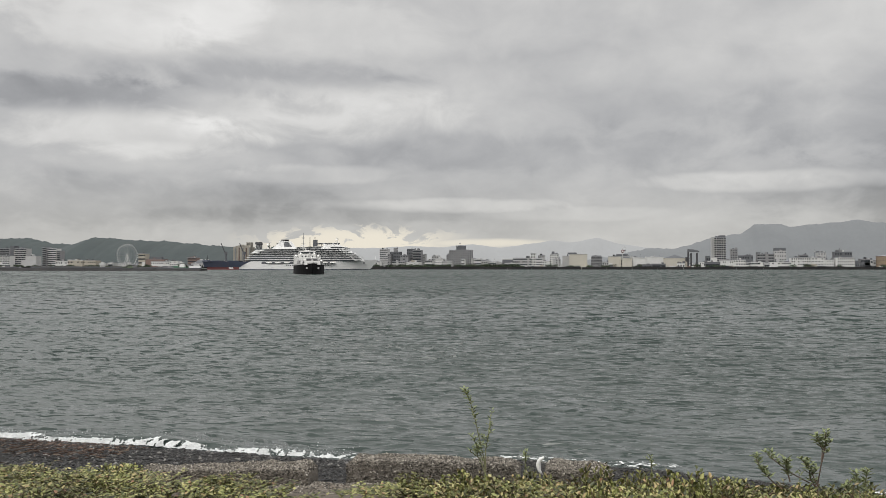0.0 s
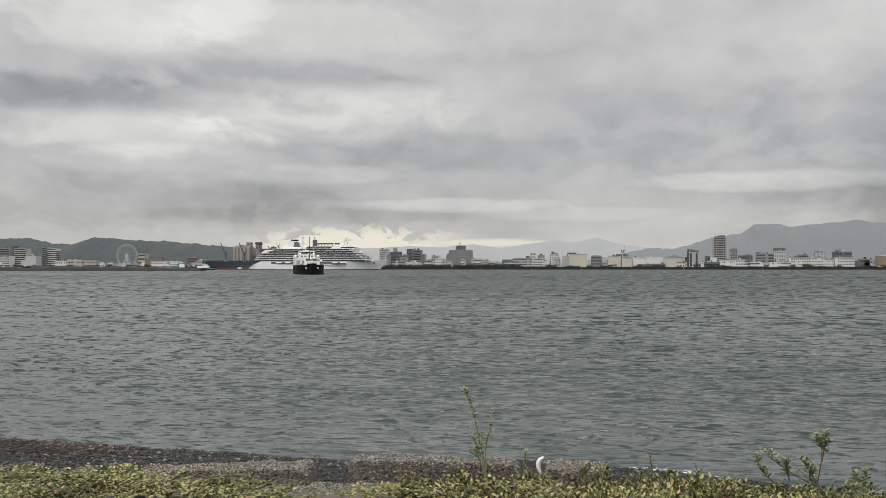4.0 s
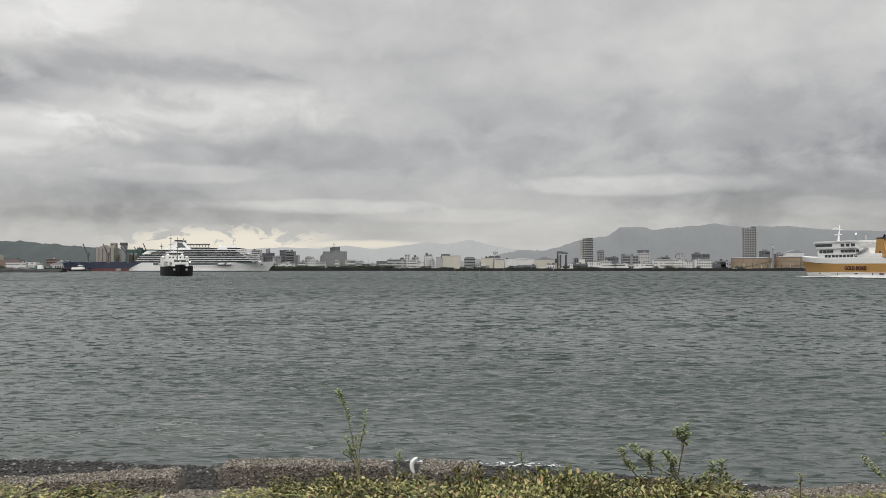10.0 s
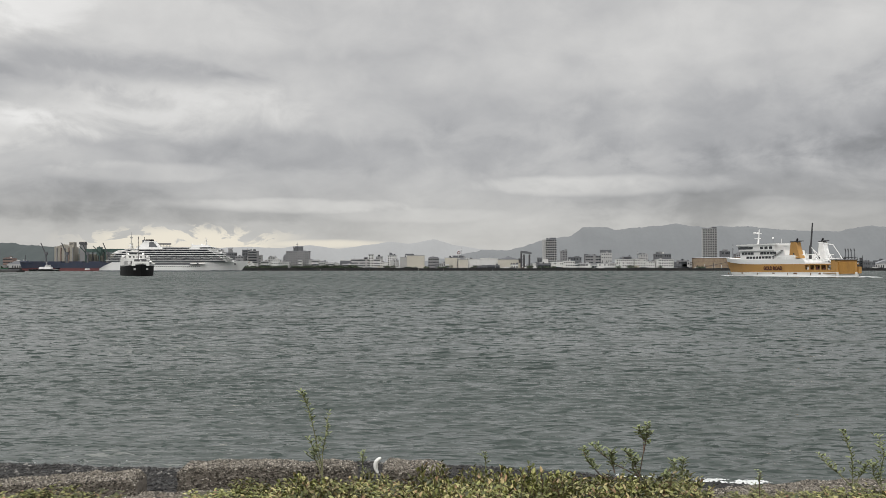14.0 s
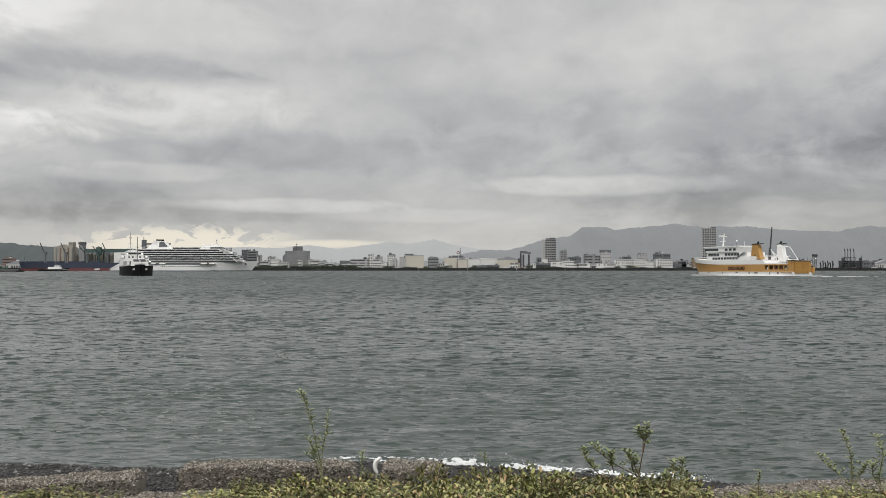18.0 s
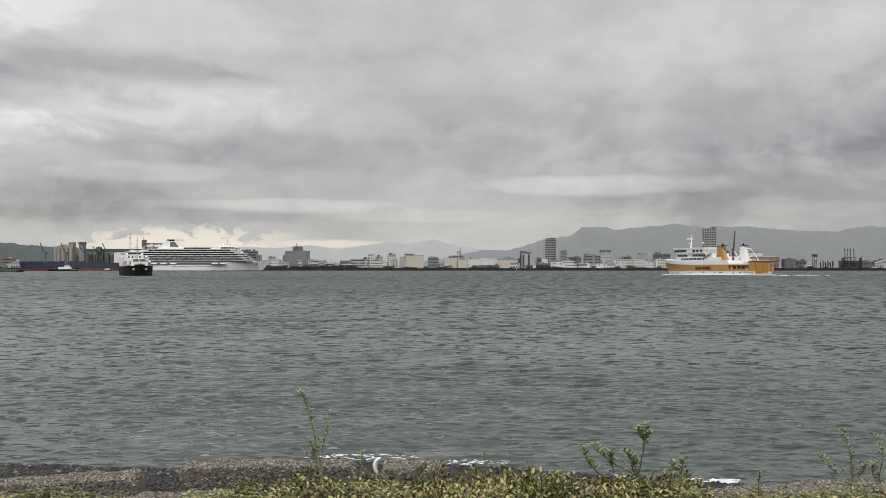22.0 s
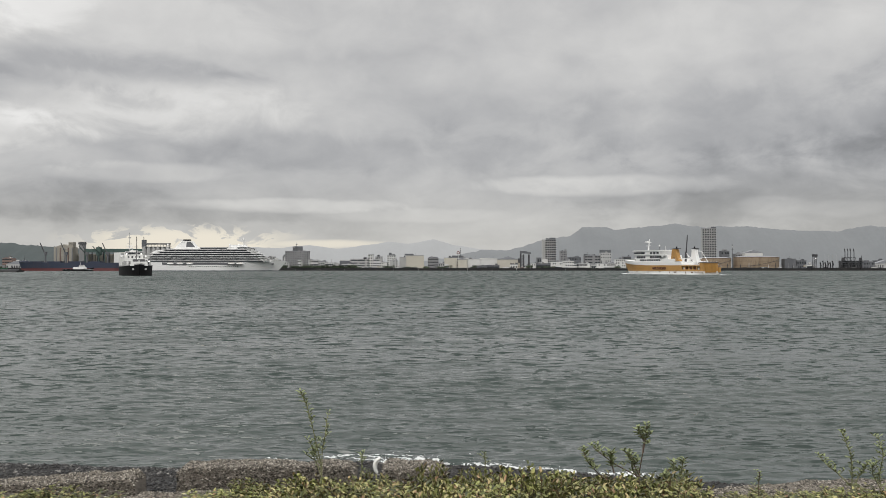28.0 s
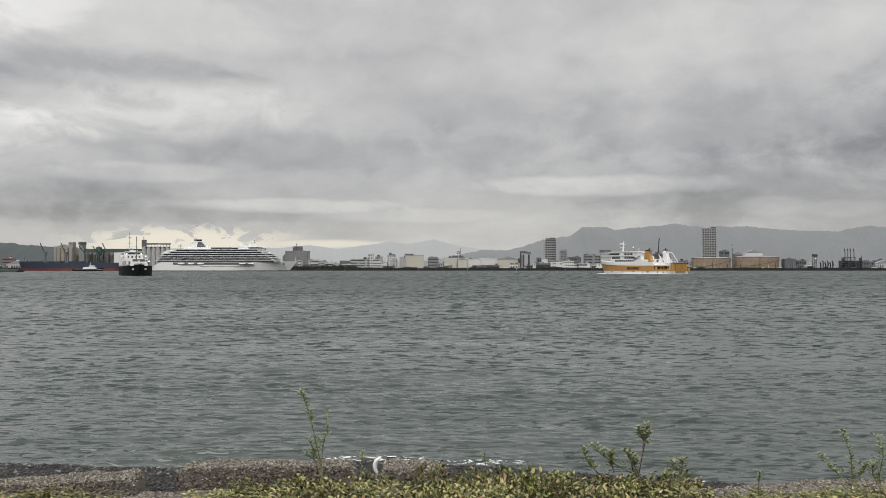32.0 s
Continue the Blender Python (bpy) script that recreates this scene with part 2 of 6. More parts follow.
    # ripples too small to model further out
    nt.links.new(ranged(off, 30.0, 240.0, 0.03, 0.20), b.inputs["Roughness"])
    return m


# wave fronts: how close they lie along and across the shore, how much of the sea they take, and between which distances they set in
FRONTS = ((1.8, 6.0, 0.53, 0.62, 0, 1), (1.1, 2.1, 0.53, 0.62, 22, 38), (0.75, 0.62, 0.535, 0.63, 48, 80), (0.50, 0.22, 0.535, 0.64, 105, 170), (0.26, 0.048, 0.52, 0.63, 250, 460))
LEAN, STEEP = 0.36, (0.95, 1.35)
WATER = water_material()
WHITE = material("white_paint", (0.78, 0.78, 0.76), 0.45, 0, 0.05, 0.3, 0, 0.25, (0.5, 0.46, 0.40))
SHIP_WHITE = material("ship_white", (0.82, 0.82, 0.81), 0.35, 0, 0.04, 0.05)
DARK = material("dark_glass", (0.035, 0.04, 0.045), 0.15, 0, 0.2, 0.2)
BLACK = material("black_paint", (0.007, 0.007, 0.008), 0.75, 0, 0.3, 0.3)
BLACK.node_tree.nodes["Principled BSDF"].inputs["Specular IOR Level"].default_value = 0.2
OCHRE = material("ochre_paint", (0.47, 0.262, 0.082), 0.5, 0, 0.08, 0.15, 0, 0.35, (0.34, 0.16, 0.04))
RUST = material("rust", (0.16, 0.085, 0.05), 0.9, 0, 0.4, 1.0)
NAVY = material("navy_paint", (0.035, 0.045, 0.075), 0.5, 0, 0.15, 0.1, 0, 0.3, (0.10, 0.06, 0.05))
RED = material("red_antifouling", (0.15, 0.05, 0.05), 0.6, 0, 0.2, 0.1)
CREAM = material("cream_paint", (0.50, 0.475, 0.41), 0.6, 0, 0.08, 0.05, 0, 0.3, (0.4, 0.36, 0.28))
GREY = material("grey_concrete", (0.24, 0.24, 0.245), 0.8, 0, 0.15, 0.08, 0, 0.4, (0.2, 0.2, 0.2))
PALE = material("pale_render", (0.43, 0.43, 0.425), 0.8, 0, 0.1, 0.08, 0, 0.35, (0.36, 0.35, 0.34))
WALLWHITE = material("white_render", (0.62, 0.62, 0.605), 0.75, 0, 0.08, 0.08, 0, 0.3, (0.5, 0.48, 0.45))
BEIGE = material("beige_render", (0.42, 0.385, 0.32), 0.8, 0, 0.12, 0.08, 0, 0.4, (0.32, 0.28, 0.22))
BROWN = material("brown_cladding", (0.20, 0.14, 0.12), 0.8, 0, 0.15, 0.08)
SLATE = material("dark_cladding", (0.12, 0.125, 0.135), 0.7, 0, 0.2, 0.06, 0, 0.4, (0.2, 0.2, 0.2))
GREEN = material("green_steel", (0.06, 0.10, 0.09), 0.6, 0, 0.2, 0.08)
STEEL = material("dark_steel", (0.07, 0.07, 0.075), 0.6, 0.3, 0.2, 0.1)
QUAY = material("quay_wall", (0.035, 0.035, 0.036), 0.85, 0, 0.4, 0.03, 0, 0.4, (0.08, 0.075, 0.07))
QUAY.node_tree.nodes["Principled BSDF"].inputs["Specular IOR Level"].default_value = 0.12
ROOFGREY = material("roof_grey", (0.26, 0.27, 0.29), 0.7, 0, 0.15, 0.08)
TREE = material("tree_leaves", (0.055, 0.075, 0.045), 0.9, 0, 0.5, 0.12, 0.0, by="island", spread=0.3)

# ---- sea, beach and near bank ----


def shore(x):
    return 17.6 - 0.11 * x - 0.25 * np.maximum(0.0, x - 1.0) - 0.7 * np.clip((-1.5 - x) / 2.5, 0.0, 1.0)


def ground_z(x, y):
    """Height of the near ground: bank, ledge, shingle beach, sea bed."""
    s = shore(x) - y
    beach = np.interp(s, [-2500, -40, -8, 0, 2.6, 5.0, 7.2], [-8, -6, -1.6, 0.0, 0.62, 0.92, 1.2])
    bank = np.interp(y, [-400, 4.5, 6.6, 8.4, 9.2, 10.2, 10.9, 11.6], [3.0, 2.35, 2.12, 1.68, 1.56, 1.3, 0.5, -20])
    return np.maximum(beach, bank)


def fbm(x, y, f, seed, octaves=4):
    rng = np.random.default_rng(seed)
    out, amp = np.zeros_like(x), 1.0
    for _ in range(octaves):
        for _ in range(3):
            a, p = rng.uniform(0, math.tau), rng.uniform(0, math.tau)
            out += amp * np.sin((x * math.cos(a) + y * math.sin(a)) * f * math.tau + p + 1.3 * np.sin((x * math.sin(a) - y * math.cos(a)) * f * 3.1 + p)) / 3
        f, amp = f * 2.1, amp * 0.5
    return out


def sheet(xs, ys, zs):
    """A grid mesh from arrays of rows by columns."""
    r, c = xs.shape
    s = Shape()
    s.v = np.stack([xs, ys, zs], -1).reshape(-1, 3).tolist()
    i = np.arange((r - 1) * c).reshape(r - 1, c)[:, :-1].ravel()
    s.f = np.stack([i, i + 1, i + c + 1, i + c], -1).tolist()
    return s


def ground_material():
    m = material("bank_and_beach", (0.15, 0.125, 0.10), 0.95, 0, 0.6, 3.0, 0.8, 0.5, (0.07, 0.06, 0.05))
    nt = m.node_tree
    b = nt.nodes["Principled BSDF"]
    col = b.inputs["Base Color"].links[0].from_socket
    sep = nt.nodes.new("ShaderNodeSeparateXYZ")
    nt.links.new(nt.nodes.new("ShaderNodeTexCoord").outputs["Object"], sep.inputs[0])
    mr = nt.nodes.new("ShaderNodeMapRange")
    mr.inputs["From Min"].default_value, mr.inputs["From Max"].default_value = 10.3, 10.8
    nt.links.new(sep.outputs[1], mr.inputs["Value"])
    mx = nt.nodes.new("ShaderNodeMix")
    mx.data_type = "RGBA"
    nt.links.new(mr.outputs[0], mx.inputs[0])
    nt.links.new(col, mx.inputs[6])
    mx.inputs[7].default_value = (0.022, 0.020, 0.019, 1)
    nt.links.new(mx.outputs[2], b.inputs["Base Color"])
    return m


GROUND = ground_material()
gy = np.concatenate([np.linspace(-400, -5, 12), np.arange(-4, 6, 0.5), np.arange(6, 22, 0.14), np.geomspace(22, 2400, 40)])
gx = np.concatenate([-np.geomspace(2600, 14, 22), np.arange(-13.8, 10, 0.16), np.geomspace(10, 2600, 24)])
GX, GY = np.meshgrid(gx, gy)
GZ = ground_z(GX, GY) + 0.03 * fbm(GX, GY, 0.35, 3) * (np.abs(GX) < 40)
lone("ground", sheet(GX, GY, GZ), GROUND, "brown earth bank running down to a dark shingle beach", "ground", kind="structure", smooth=True)

# wind-driven sea: one rigid sheet that drifts shorewards
BANDS = ((0.42, 0.10, 2), (0.84, 0.095, 2), (1.7, 0.042, 3), (3.4, 0.026, 4), (6.8, 0.017, 5), (13.6, 0.010, 6))
CHOP, FORWARD = 0.1, 0.3
wy = [-15.0]
while wy[-1] < 5200:
    y = wy[-1]
    wy.append(y + (0.078 if y < 16 else 0.078 * (y / 16) ** 1.18 if y < 240 else 0.05 * y))
wy = np.array(wy)
wu = np.concatenate([np.linspace(-1.25, -0.80, 14)[:-1], np.linspace(-0.80, 0.56, 860), np.linspace(0.56, 1.25, 20)[1:]])
WY = np.repeat(wy[:, None], len(wu), 1)
WX = wu[None, :] * (WY + 33)


def wave_band(longest, slope_rms, spread, seed, n=512):
    """A periodic patch of wind waves from half the longest wavelength up: its side, height, and sideways shift of the water."""
    g = np.random.default_rng(seed)
    side = longest * (19.0 + g.random())
    k1 = np.fft.fftfreq(n, side / n) * math.tau
    kx, ky = np.meshgrid(k1, k1)
    k = np.hypot(kx, ky) + 1e-9
    inside = (k > math.tau / longest) & (k < 2 * math.tau / longest)
    heading = np.maximum(0.0, (-0.10 * kx - ky) / k) ** spread
    amp = inside * heading * k ** -2.4 * (g.normal(size=(n, n)) + 1j * g.normal(size=(n, n)))
    norm = slope_rms / np.sqrt(np.mean(np.abs(np.fft.ifft2(amp * k)) ** 2) / 2)
    h = np.fft.ifft2(amp).real * norm
    return side, h, np.fft.ifft2(1j * kx / k * amp).real * norm, np.fft.ifft2(1j * ky / k * amp).real * norm


def sample(field, x, y, side):
    """Reads a periodic patch between its nodes."""
    n = len(field)
    u, v = x / side * n, y / side * n
    i, j = np.floor(u).astype(int), np.floor(v).astype(int)
    u, v = u - i, v - j
    i0, i1, j0, j1 = i % n, (i + 1) % n, j % n, (j + 1) % n
    return (field[j0, i0] * (1 - u) + field[j0, i1] * u) * (1 - v) + (field[j1, i0] * (1 - u) + field[j1, i1] * u) * v


WZ = np.zeros_like(WX)
DX, DY = np.zeros_like(WX), np.zeros_like(WX)
step = np.gradient(wy)[:, None]
for k, (longest, slope_rms, spread) in enumerate(BANDS):
    side, h, dx, dy = wave_band(longest, slope_rms, spread, 40 + k)
    fade = np.clip(0.72 * longest / (2.4 * step) - 0.5, 0, 1)
    rows_in = int((fade[:, 0] > 0).sum())
    px, py = WX[:rows_in], WY[:rows_in]
    z = sample(h, px, py, side) * fade[:rows_in]
    WZ[:rows_in] += z
    DX[:rows_in] += CHOP * sample(dx, px, py, side) * fade[:rows_in]
    DY[:rows_in] += CHOP * sample(dy, px, py, side) * fade[:rows_in]
# crests lean towards the shore
WX, WY = WX + DX, WY + DY - FORWARD * WZ
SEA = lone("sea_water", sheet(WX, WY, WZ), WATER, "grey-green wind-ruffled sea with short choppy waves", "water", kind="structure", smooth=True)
SEA.name = "water"

# ---- far hills, the haze of several kilometres put in as emission ----


def hill_material(name, rgb, haze_glow, haze_strength):
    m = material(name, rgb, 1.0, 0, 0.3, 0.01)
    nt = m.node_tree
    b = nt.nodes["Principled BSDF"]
    # airlight is painted on: an even glow of the surface pales the slopes
    b.inputs["Emission Color"].default_value = (*haze_glow, 1)
    b.inputs["Emission Strength"].default_value = haze_strength
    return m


def ridge(name, y, line, rough, seed, mat, label, depth=260, crowns=0.0):
    """A range whose crest follows a few summits and saddles (x, height), broken up by smaller spurs."""
    xs = np.linspace(line[0][0], line[-1][0], 900)
    top = np.interp(xs, [p[0] for p in line], [p[1] for p in line])
    k = np.hanning(13)
    top = np.convolve(np.pad(top, 6, mode="edge"), k / k.sum(), mode="valid")
    top += rough * fbm(xs, xs * 0 + seed, 1 / 220, seed, 6)
    trees = crowns * np.maximum(0, fbm(xs, xs * 0 + 3, 1 / 45, seed + 4, 4))
    rows = [(0.0, -0.02), (0.25, 0.35), (0.5, 0.65), (0.8, 0.93), (0.97, 0.985), (1.0, 1.0), (1.2, 0.9), (1.8, -0.02)]
    gx2 = np.stack([xs for _ in rows])
    gy2 = np.stack([y - depth * (1 - r) + 14 * fbm(xs, xs * 0 + r * 90, 1 / 180, seed + 1, 3) * (0 < r < 1.1) for r, _ in rows])
    gz2 = np.stack([top * h + trees * (r == 1.0) for r, h in rows])
    return lone(name, sheet(gx2, gy2, gz2), mat, label, "hills", kind="structure", smooth=True)


# each range has its own haze glow, stronger the further off it lies
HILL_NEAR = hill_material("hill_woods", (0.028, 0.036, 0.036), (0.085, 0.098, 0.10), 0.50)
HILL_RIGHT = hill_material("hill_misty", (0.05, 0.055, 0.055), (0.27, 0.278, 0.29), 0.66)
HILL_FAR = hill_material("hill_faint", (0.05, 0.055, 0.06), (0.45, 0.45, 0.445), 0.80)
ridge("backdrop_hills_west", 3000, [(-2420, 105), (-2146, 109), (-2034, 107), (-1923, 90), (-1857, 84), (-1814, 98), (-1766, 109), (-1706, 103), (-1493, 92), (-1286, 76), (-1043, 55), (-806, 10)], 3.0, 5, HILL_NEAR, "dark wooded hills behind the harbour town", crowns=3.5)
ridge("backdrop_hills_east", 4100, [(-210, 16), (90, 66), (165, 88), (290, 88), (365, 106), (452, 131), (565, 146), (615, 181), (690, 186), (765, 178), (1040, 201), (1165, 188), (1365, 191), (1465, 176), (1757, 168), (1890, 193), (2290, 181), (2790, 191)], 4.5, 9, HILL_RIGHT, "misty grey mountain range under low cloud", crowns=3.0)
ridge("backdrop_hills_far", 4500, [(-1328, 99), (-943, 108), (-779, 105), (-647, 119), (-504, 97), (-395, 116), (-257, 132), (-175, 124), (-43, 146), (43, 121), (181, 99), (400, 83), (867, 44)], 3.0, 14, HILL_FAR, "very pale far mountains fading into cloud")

# ---- far quay and town ----
FAR = 1700.0


def far_land():
    s = Shape().box(-2600, 2600, FAR, FAR + 1200, -6, 1.6)
    lone("far_ground", s, GREY, "flat harbour land behind the far quay", "ground", kind="structure")
    s = Shape()
    for i in range(-40, 41):
        x = i * 45.0
        s.box(x, x + 44.2, FAR - 3, FAR + 1, -6, 5.0 + 0.6 * math.sin(i * 1.7))
        s.box(x + 20, x + 21.2, FAR - 3.4, FAR - 3, 0, 3.6)
    lone("quay_wall", s, QUAY, "long dark concrete quay wall along the far shore", "quay", kind="structure")


far_land()


WINDOW_MESH = Shape().box(-0.5, 0.5, -0.22, 0.1, -0.5, 0.5).mesh("window", DARK)


def building(x0, x1, top, mat, y=FAR + 40, deep=18.0, storeys=0, base=1.6, bands=DARK, roof="flat", label="pale concrete harbour building with rows of windows",
             category="building", bays=0, cap=None, name="building", fill=(0.66, 0.5)):
    """A block of flats, office or shed: wall, roof, a strip of windows a storey, plant on the roof."""
    w = x1 - x0
    b = thing(name, pose((x0 + x1) / 2, y, base), label, category)
    h = top - base
    hw = w / 2
    part("wall", Shape().box(-hw, hw, 0, deep, 0, h), mat, b)
    if roof == "flat":
        s = Shape().box(-hw - 0.25, hw + 0.25, -0.25, deep + 0.25, h, h + 0.5)
        part("roof", s, ROOFGREY if mat is not SLATE else mat, b)
    elif roof == "gable":
        part("roof", Shape().prism([(-hw - 0.4, h), (hw + 0.4, h), (0, h + w * 0.16)], -0.4, deep + 0.4), ROOFGREY, b)
    elif roof == "shed":
        part("roof", Shape().prism([(-hw - 0.4, h), (hw + 0.4, h), (hw + 0.4, h + 0.8), (-hw - 0.4, h + 1.8)], -0.4, deep + 0.4), WALLWHITE, b)
    if cap:
        cx0, cx1, ch = cap
        part("roof_plant", Shape().box(cx0 * w - hw, cx1 * w - hw, deep * 0.3, deep * 0.8, h + 0.5, h + 0.5 + ch), SLATE if mat is not SLATE else GREY, b)
    r = random.Random(int(x0 * 13) + int(top * 7))
    if storeys:
        sh = h / storeys
        n = bays or max(2, int(w / r.uniform(2.8, 4.6)))
        bw = w / n
        fx, fz = fill if bays else (fill[0] * r.choice((0.6, 0.8, 1.35)), fill[1] * r.uniform(0.6, 0.95))
        gap_bay = r.randrange(n) if n > 4 and r.random() < 0.6 else -1
        for j in range(storeys):
            if storeys < 6 and j == 0 and r.random() < 0.4:
                o = part("shopfront", WINDOW_MESH, None, b)
                o.location, o.scale = (0, 0, 0.42 * sh), (w * 0.88, 1, sh * 0.6)
                continue
            for k in range(n):
                if k == gap_bay or (bays == 0 and r.random() < 0.08):
                    continue
                o = part("window", WINDOW_MESH if bands is DARK else bands, None, b)
                o.location = (-hw + bw * (k + 0.5), 0, (j + 0.54) * sh)
                o.scale = (bw * fx, 1, sh * fz)
            if storeys >= 6 and bays:
                part("balcony", Shape().box(-hw, hw, -1.2, 0, 0, 0.9), mat, b).location.z = j * sh + sh * 0.02
    if w > 10:
        # stair heads, tanks, lower wings and signs break up the outline
        for _ in range(r.randint(1, 3)):
            u, q = r.uniform(-hw * 0.8, hw * 0.6), r.uniform(1.5, 4.5)
            part("stair_head", Shape().box(u, u + q, deep * 0.2, deep * 0.6, h + 0.4, h + r.uniform(1.4, 4.0)), r.choice((mat, GREY, WALLWHITE, SLATE)), b)
        if r.random() < 0.5:
            u = r.uniform(-hw * 0.7, hw * 0.7)
            part("roof_tank", Shape().rod((u, deep * 0.4, h + 0.5), (u, deep * 0.4, h + 3.2), 1.2, n=8), r.choice((STEEL, PALE)), b)
        if r.random() < 0.5:
            u = r.uniform(-hw * 0.7, hw * 0.7)
            part("aerial", Shape().rod((u, deep * 0.5, h), (u, deep * 0.5, h + r.uniform(4, 8)), 0.16, 0.1, 5), STEEL, b)
        if roof == "flat" and r.random() < 0.65:
            q = r.choice((-1, 1))
            wing = Shape().box(min(q * hw * 0.3, q * hw * 1.15), max(q * hw * 0.3, q * hw * 1.15), -4.0, -0.3, 0, h * r.uniform(0.25, 0.5))
            part("wing", wing, r.choice((WALLWHITE, PALE, SLATE, BEIGE, mat)), b)
            part("awning", Shape().box(q * hw * 0.7 - 3, q * hw * 0.7 + 3, -5.2, -4.0, 2.6, 3.0), r.choice((SLATE, RED, WALLWHITE, GREEN)), b)
    return b


# the town along the quay, from west to east
building(-1338.81, -1285.49, 25.74, WALLWHITE, y=1760, storeys=4)
building(-1314.71, -1263.37, 44.44, GREY, y=1800, storeys=9, bays=1, fill=(0.9, 0.45))
building(-1248.29, -1226.07, 27.76, WALLWHITE, y=1745, storeys=6, label='white waterfront flats with rows of dark windows')
building(-1263.37, -1255.31, 49.12, SLATE, y=1800, label='narrow dark lift tower beside pale flats')
building(-1253.97, -1224.5, 44.22, PALE, y=1800, storeys=10, label='pale slab of flats with long balcony bands', bays=1, fill=(0.94, 0.42))
building(-1193.09, -1168.46, 27.7, PALE, y=1750, label='plain pale grey windowless hall', roof='flat')
building(-1187.23, -1177.94, 46.4, GREY, y=1800, storeys=10, bays=1, fill=(0.9, 0.45))
building(-1181.22, -1157.35, 44.07, WALLWHITE, y=1805, storeys=10, label='white block of flats with balcony bands', bays=1, fill=(0.94, 0.42))
building(-1154.15, -1146.24, 39.06, GREY, y=1800, storeys=9, bays=1, fill=(0.9, 0.45))
building(-1115.01, -1087.1, 16.91, WALLWHITE, y=1735, storeys=2)
building(-1087.1, -1054.28, 18.03, BEIGE, y=1735, storeys=2, roof='shed', cap=(0.2, 0.6, 3))
building(-1054.85, -1025.94, 18.01, BEIGE, y=1738, storeys=2, label='beige two-storey waterfront hall')
building(-1020.85, -1007.08, 12.22, WALLWHITE, y=1740, storeys=1)
building(-1004.97, -992.45, 13.38, PALE, y=1745, storeys=1)
building(-944.56, -929.61, 31.92, BEIGE, y=1760, storeys=4, label='beige narrow office block')
building(-925.73, -886.18, 20.27, BROWN, y=1755, label='brown clad hall under a dark flat roof', cap=(0.1, 0.8, 5))
building(-905.71, -865.42, 15.54, WALLWHITE, y=1738, storeys=2)
building(-866.41, -848.17, 16.65, WALLWHITE, y=1740, storeys=3)
building(-845.99, -829.04, 9.81, PALE, y=1738, storeys=1)
building(-837.09, -818.78, 23.62, BROWN, y=1760, storeys=4)
building(-821.27, -780.33, 12.07, PALE, y=1742, storeys=1, roof='gable')
building(-819.88, -795.5, 17.91, WALLWHITE, y=1765, storeys=2)
building(-450.82, -436.21, 15.05, WALLWHITE, y=1740, storeys=2)
building(-459.02, -442.36, 41.25, PALE, y=1850, storeys=9, label='pale tall flats behind the waterfront')
building(-420.84, -414.06, 29.46, GREY, y=1760, storeys=6)
building(-418.69, -398.28, 34.03, SLATE, y=1770, storeys=5, label='dark stepped hotel block with small windows', cap=(0.3, 0.6, 8))
building(-393.78, -378.14, 27.07, GREY, y=1750, storeys=5)
building(-385.81, -372.24, 39.55, SLATE, y=1775, storeys=7)
building(-372.39, -355.57, 37.11, GREY, y=1765, storeys=7, label='grey office slab with balcony bands', bays=1, fill=(0.94, 0.42))
building(-405.95, -381.54, 14.97, PALE, y=1735, storeys=3)
building(-379.54, -350.83, 13.87, WALLWHITE, y=1736, storeys=3)
building(-360.61, -352.67, 29.73, PALE, y=1790, storeys=6)
building(-342.82, -328.52, 17.1, WALLWHITE, y=1740, storeys=3)
building(-340.98, -327.36, 26.48, PALE, y=1800, storeys=5)
building(-324.88, -309.45, 20.4, WALLWHITE, y=1750, storeys=4)
building(-309.52, -289.88, 15.96, PALE, y=1738, storeys=3)
building(-306.32, -295.21, 27.13, GREY, y=1770, storeys=6)
building(-299.41, -255.41, 36.53, GREY, y=1760, storeys=9, label='broad grey hotel with a stepped roof and mast', cap=(0.3, 0.7, 9))
building(-271.89, -265.54, 19.67, WALLWHITE, y=1735, storeys=3)
building(-254.3, -247.92, 20.82, PALE, y=1745, storeys=3)
building(-247.21, -234.48, 19.71, WALLWHITE, y=1740, storeys=3)
building(-234.75, -222, 16.55, PALE, y=1742, storeys=2, roof='gable')
building(-221.74, -205.83, 14.41, WALLWHITE, y=1740, storeys=2)
building(-206.42, -195.78, 12.31, PALE, y=1745, storeys=1)
building(-195.83, -173.36, 18.78, SLATE, y=1755, roof='shed', label='dark long shed with a sloping roof')
building(-189.37, -168.21, 12.26, WALLWHITE, y=1735, storeys=2)
building(-175, -140.85, 21.41, PALE, y=1750, storeys=4, label='pale grey cold store with few windows')
building(-142.33, -132.7, 30.55, WALLWHITE, y=1755, storeys=6)
building(-131.56, -118.83, 20.78, WALLWHITE, y=1740, storeys=4)
building(-129.51, -116.56, 26.46, PALE, y=1770, storeys=5)
building(-118.69, -104.92, 15.46, WALLWHITE, y=1738, storeys=3)
building(-105.94, -89.89, 28.41, WALLWHITE, y=1755, storeys=7, cap=(0.2, 0.5, 5))
building(-99.62, -84.78, 18.64, PALE, y=1738, storeys=4)
building(-83.1, -60.44, 25.39, PALE, y=1770)
building(-69.36, -36.28, 28.34, CREAM, y=1750, label='large plain cream warehouse', cap=(-0.1, 0.35, 3))
building(-28.73, -8.51, 24.02, GREY, y=1745, storeys=4, cap=(0.1, 0.9, 1.5))
building(-8.49, 3.18, 13.35, PALE, y=1740, storeys=2)
building(2.13, 25.54, 24.02, CREAM, y=1745, label='cream shed on the quay')
building(27.55, 45.57, 20.76, CREAM, y=1738, roof='gable', label='cream shed with a rounded roof')
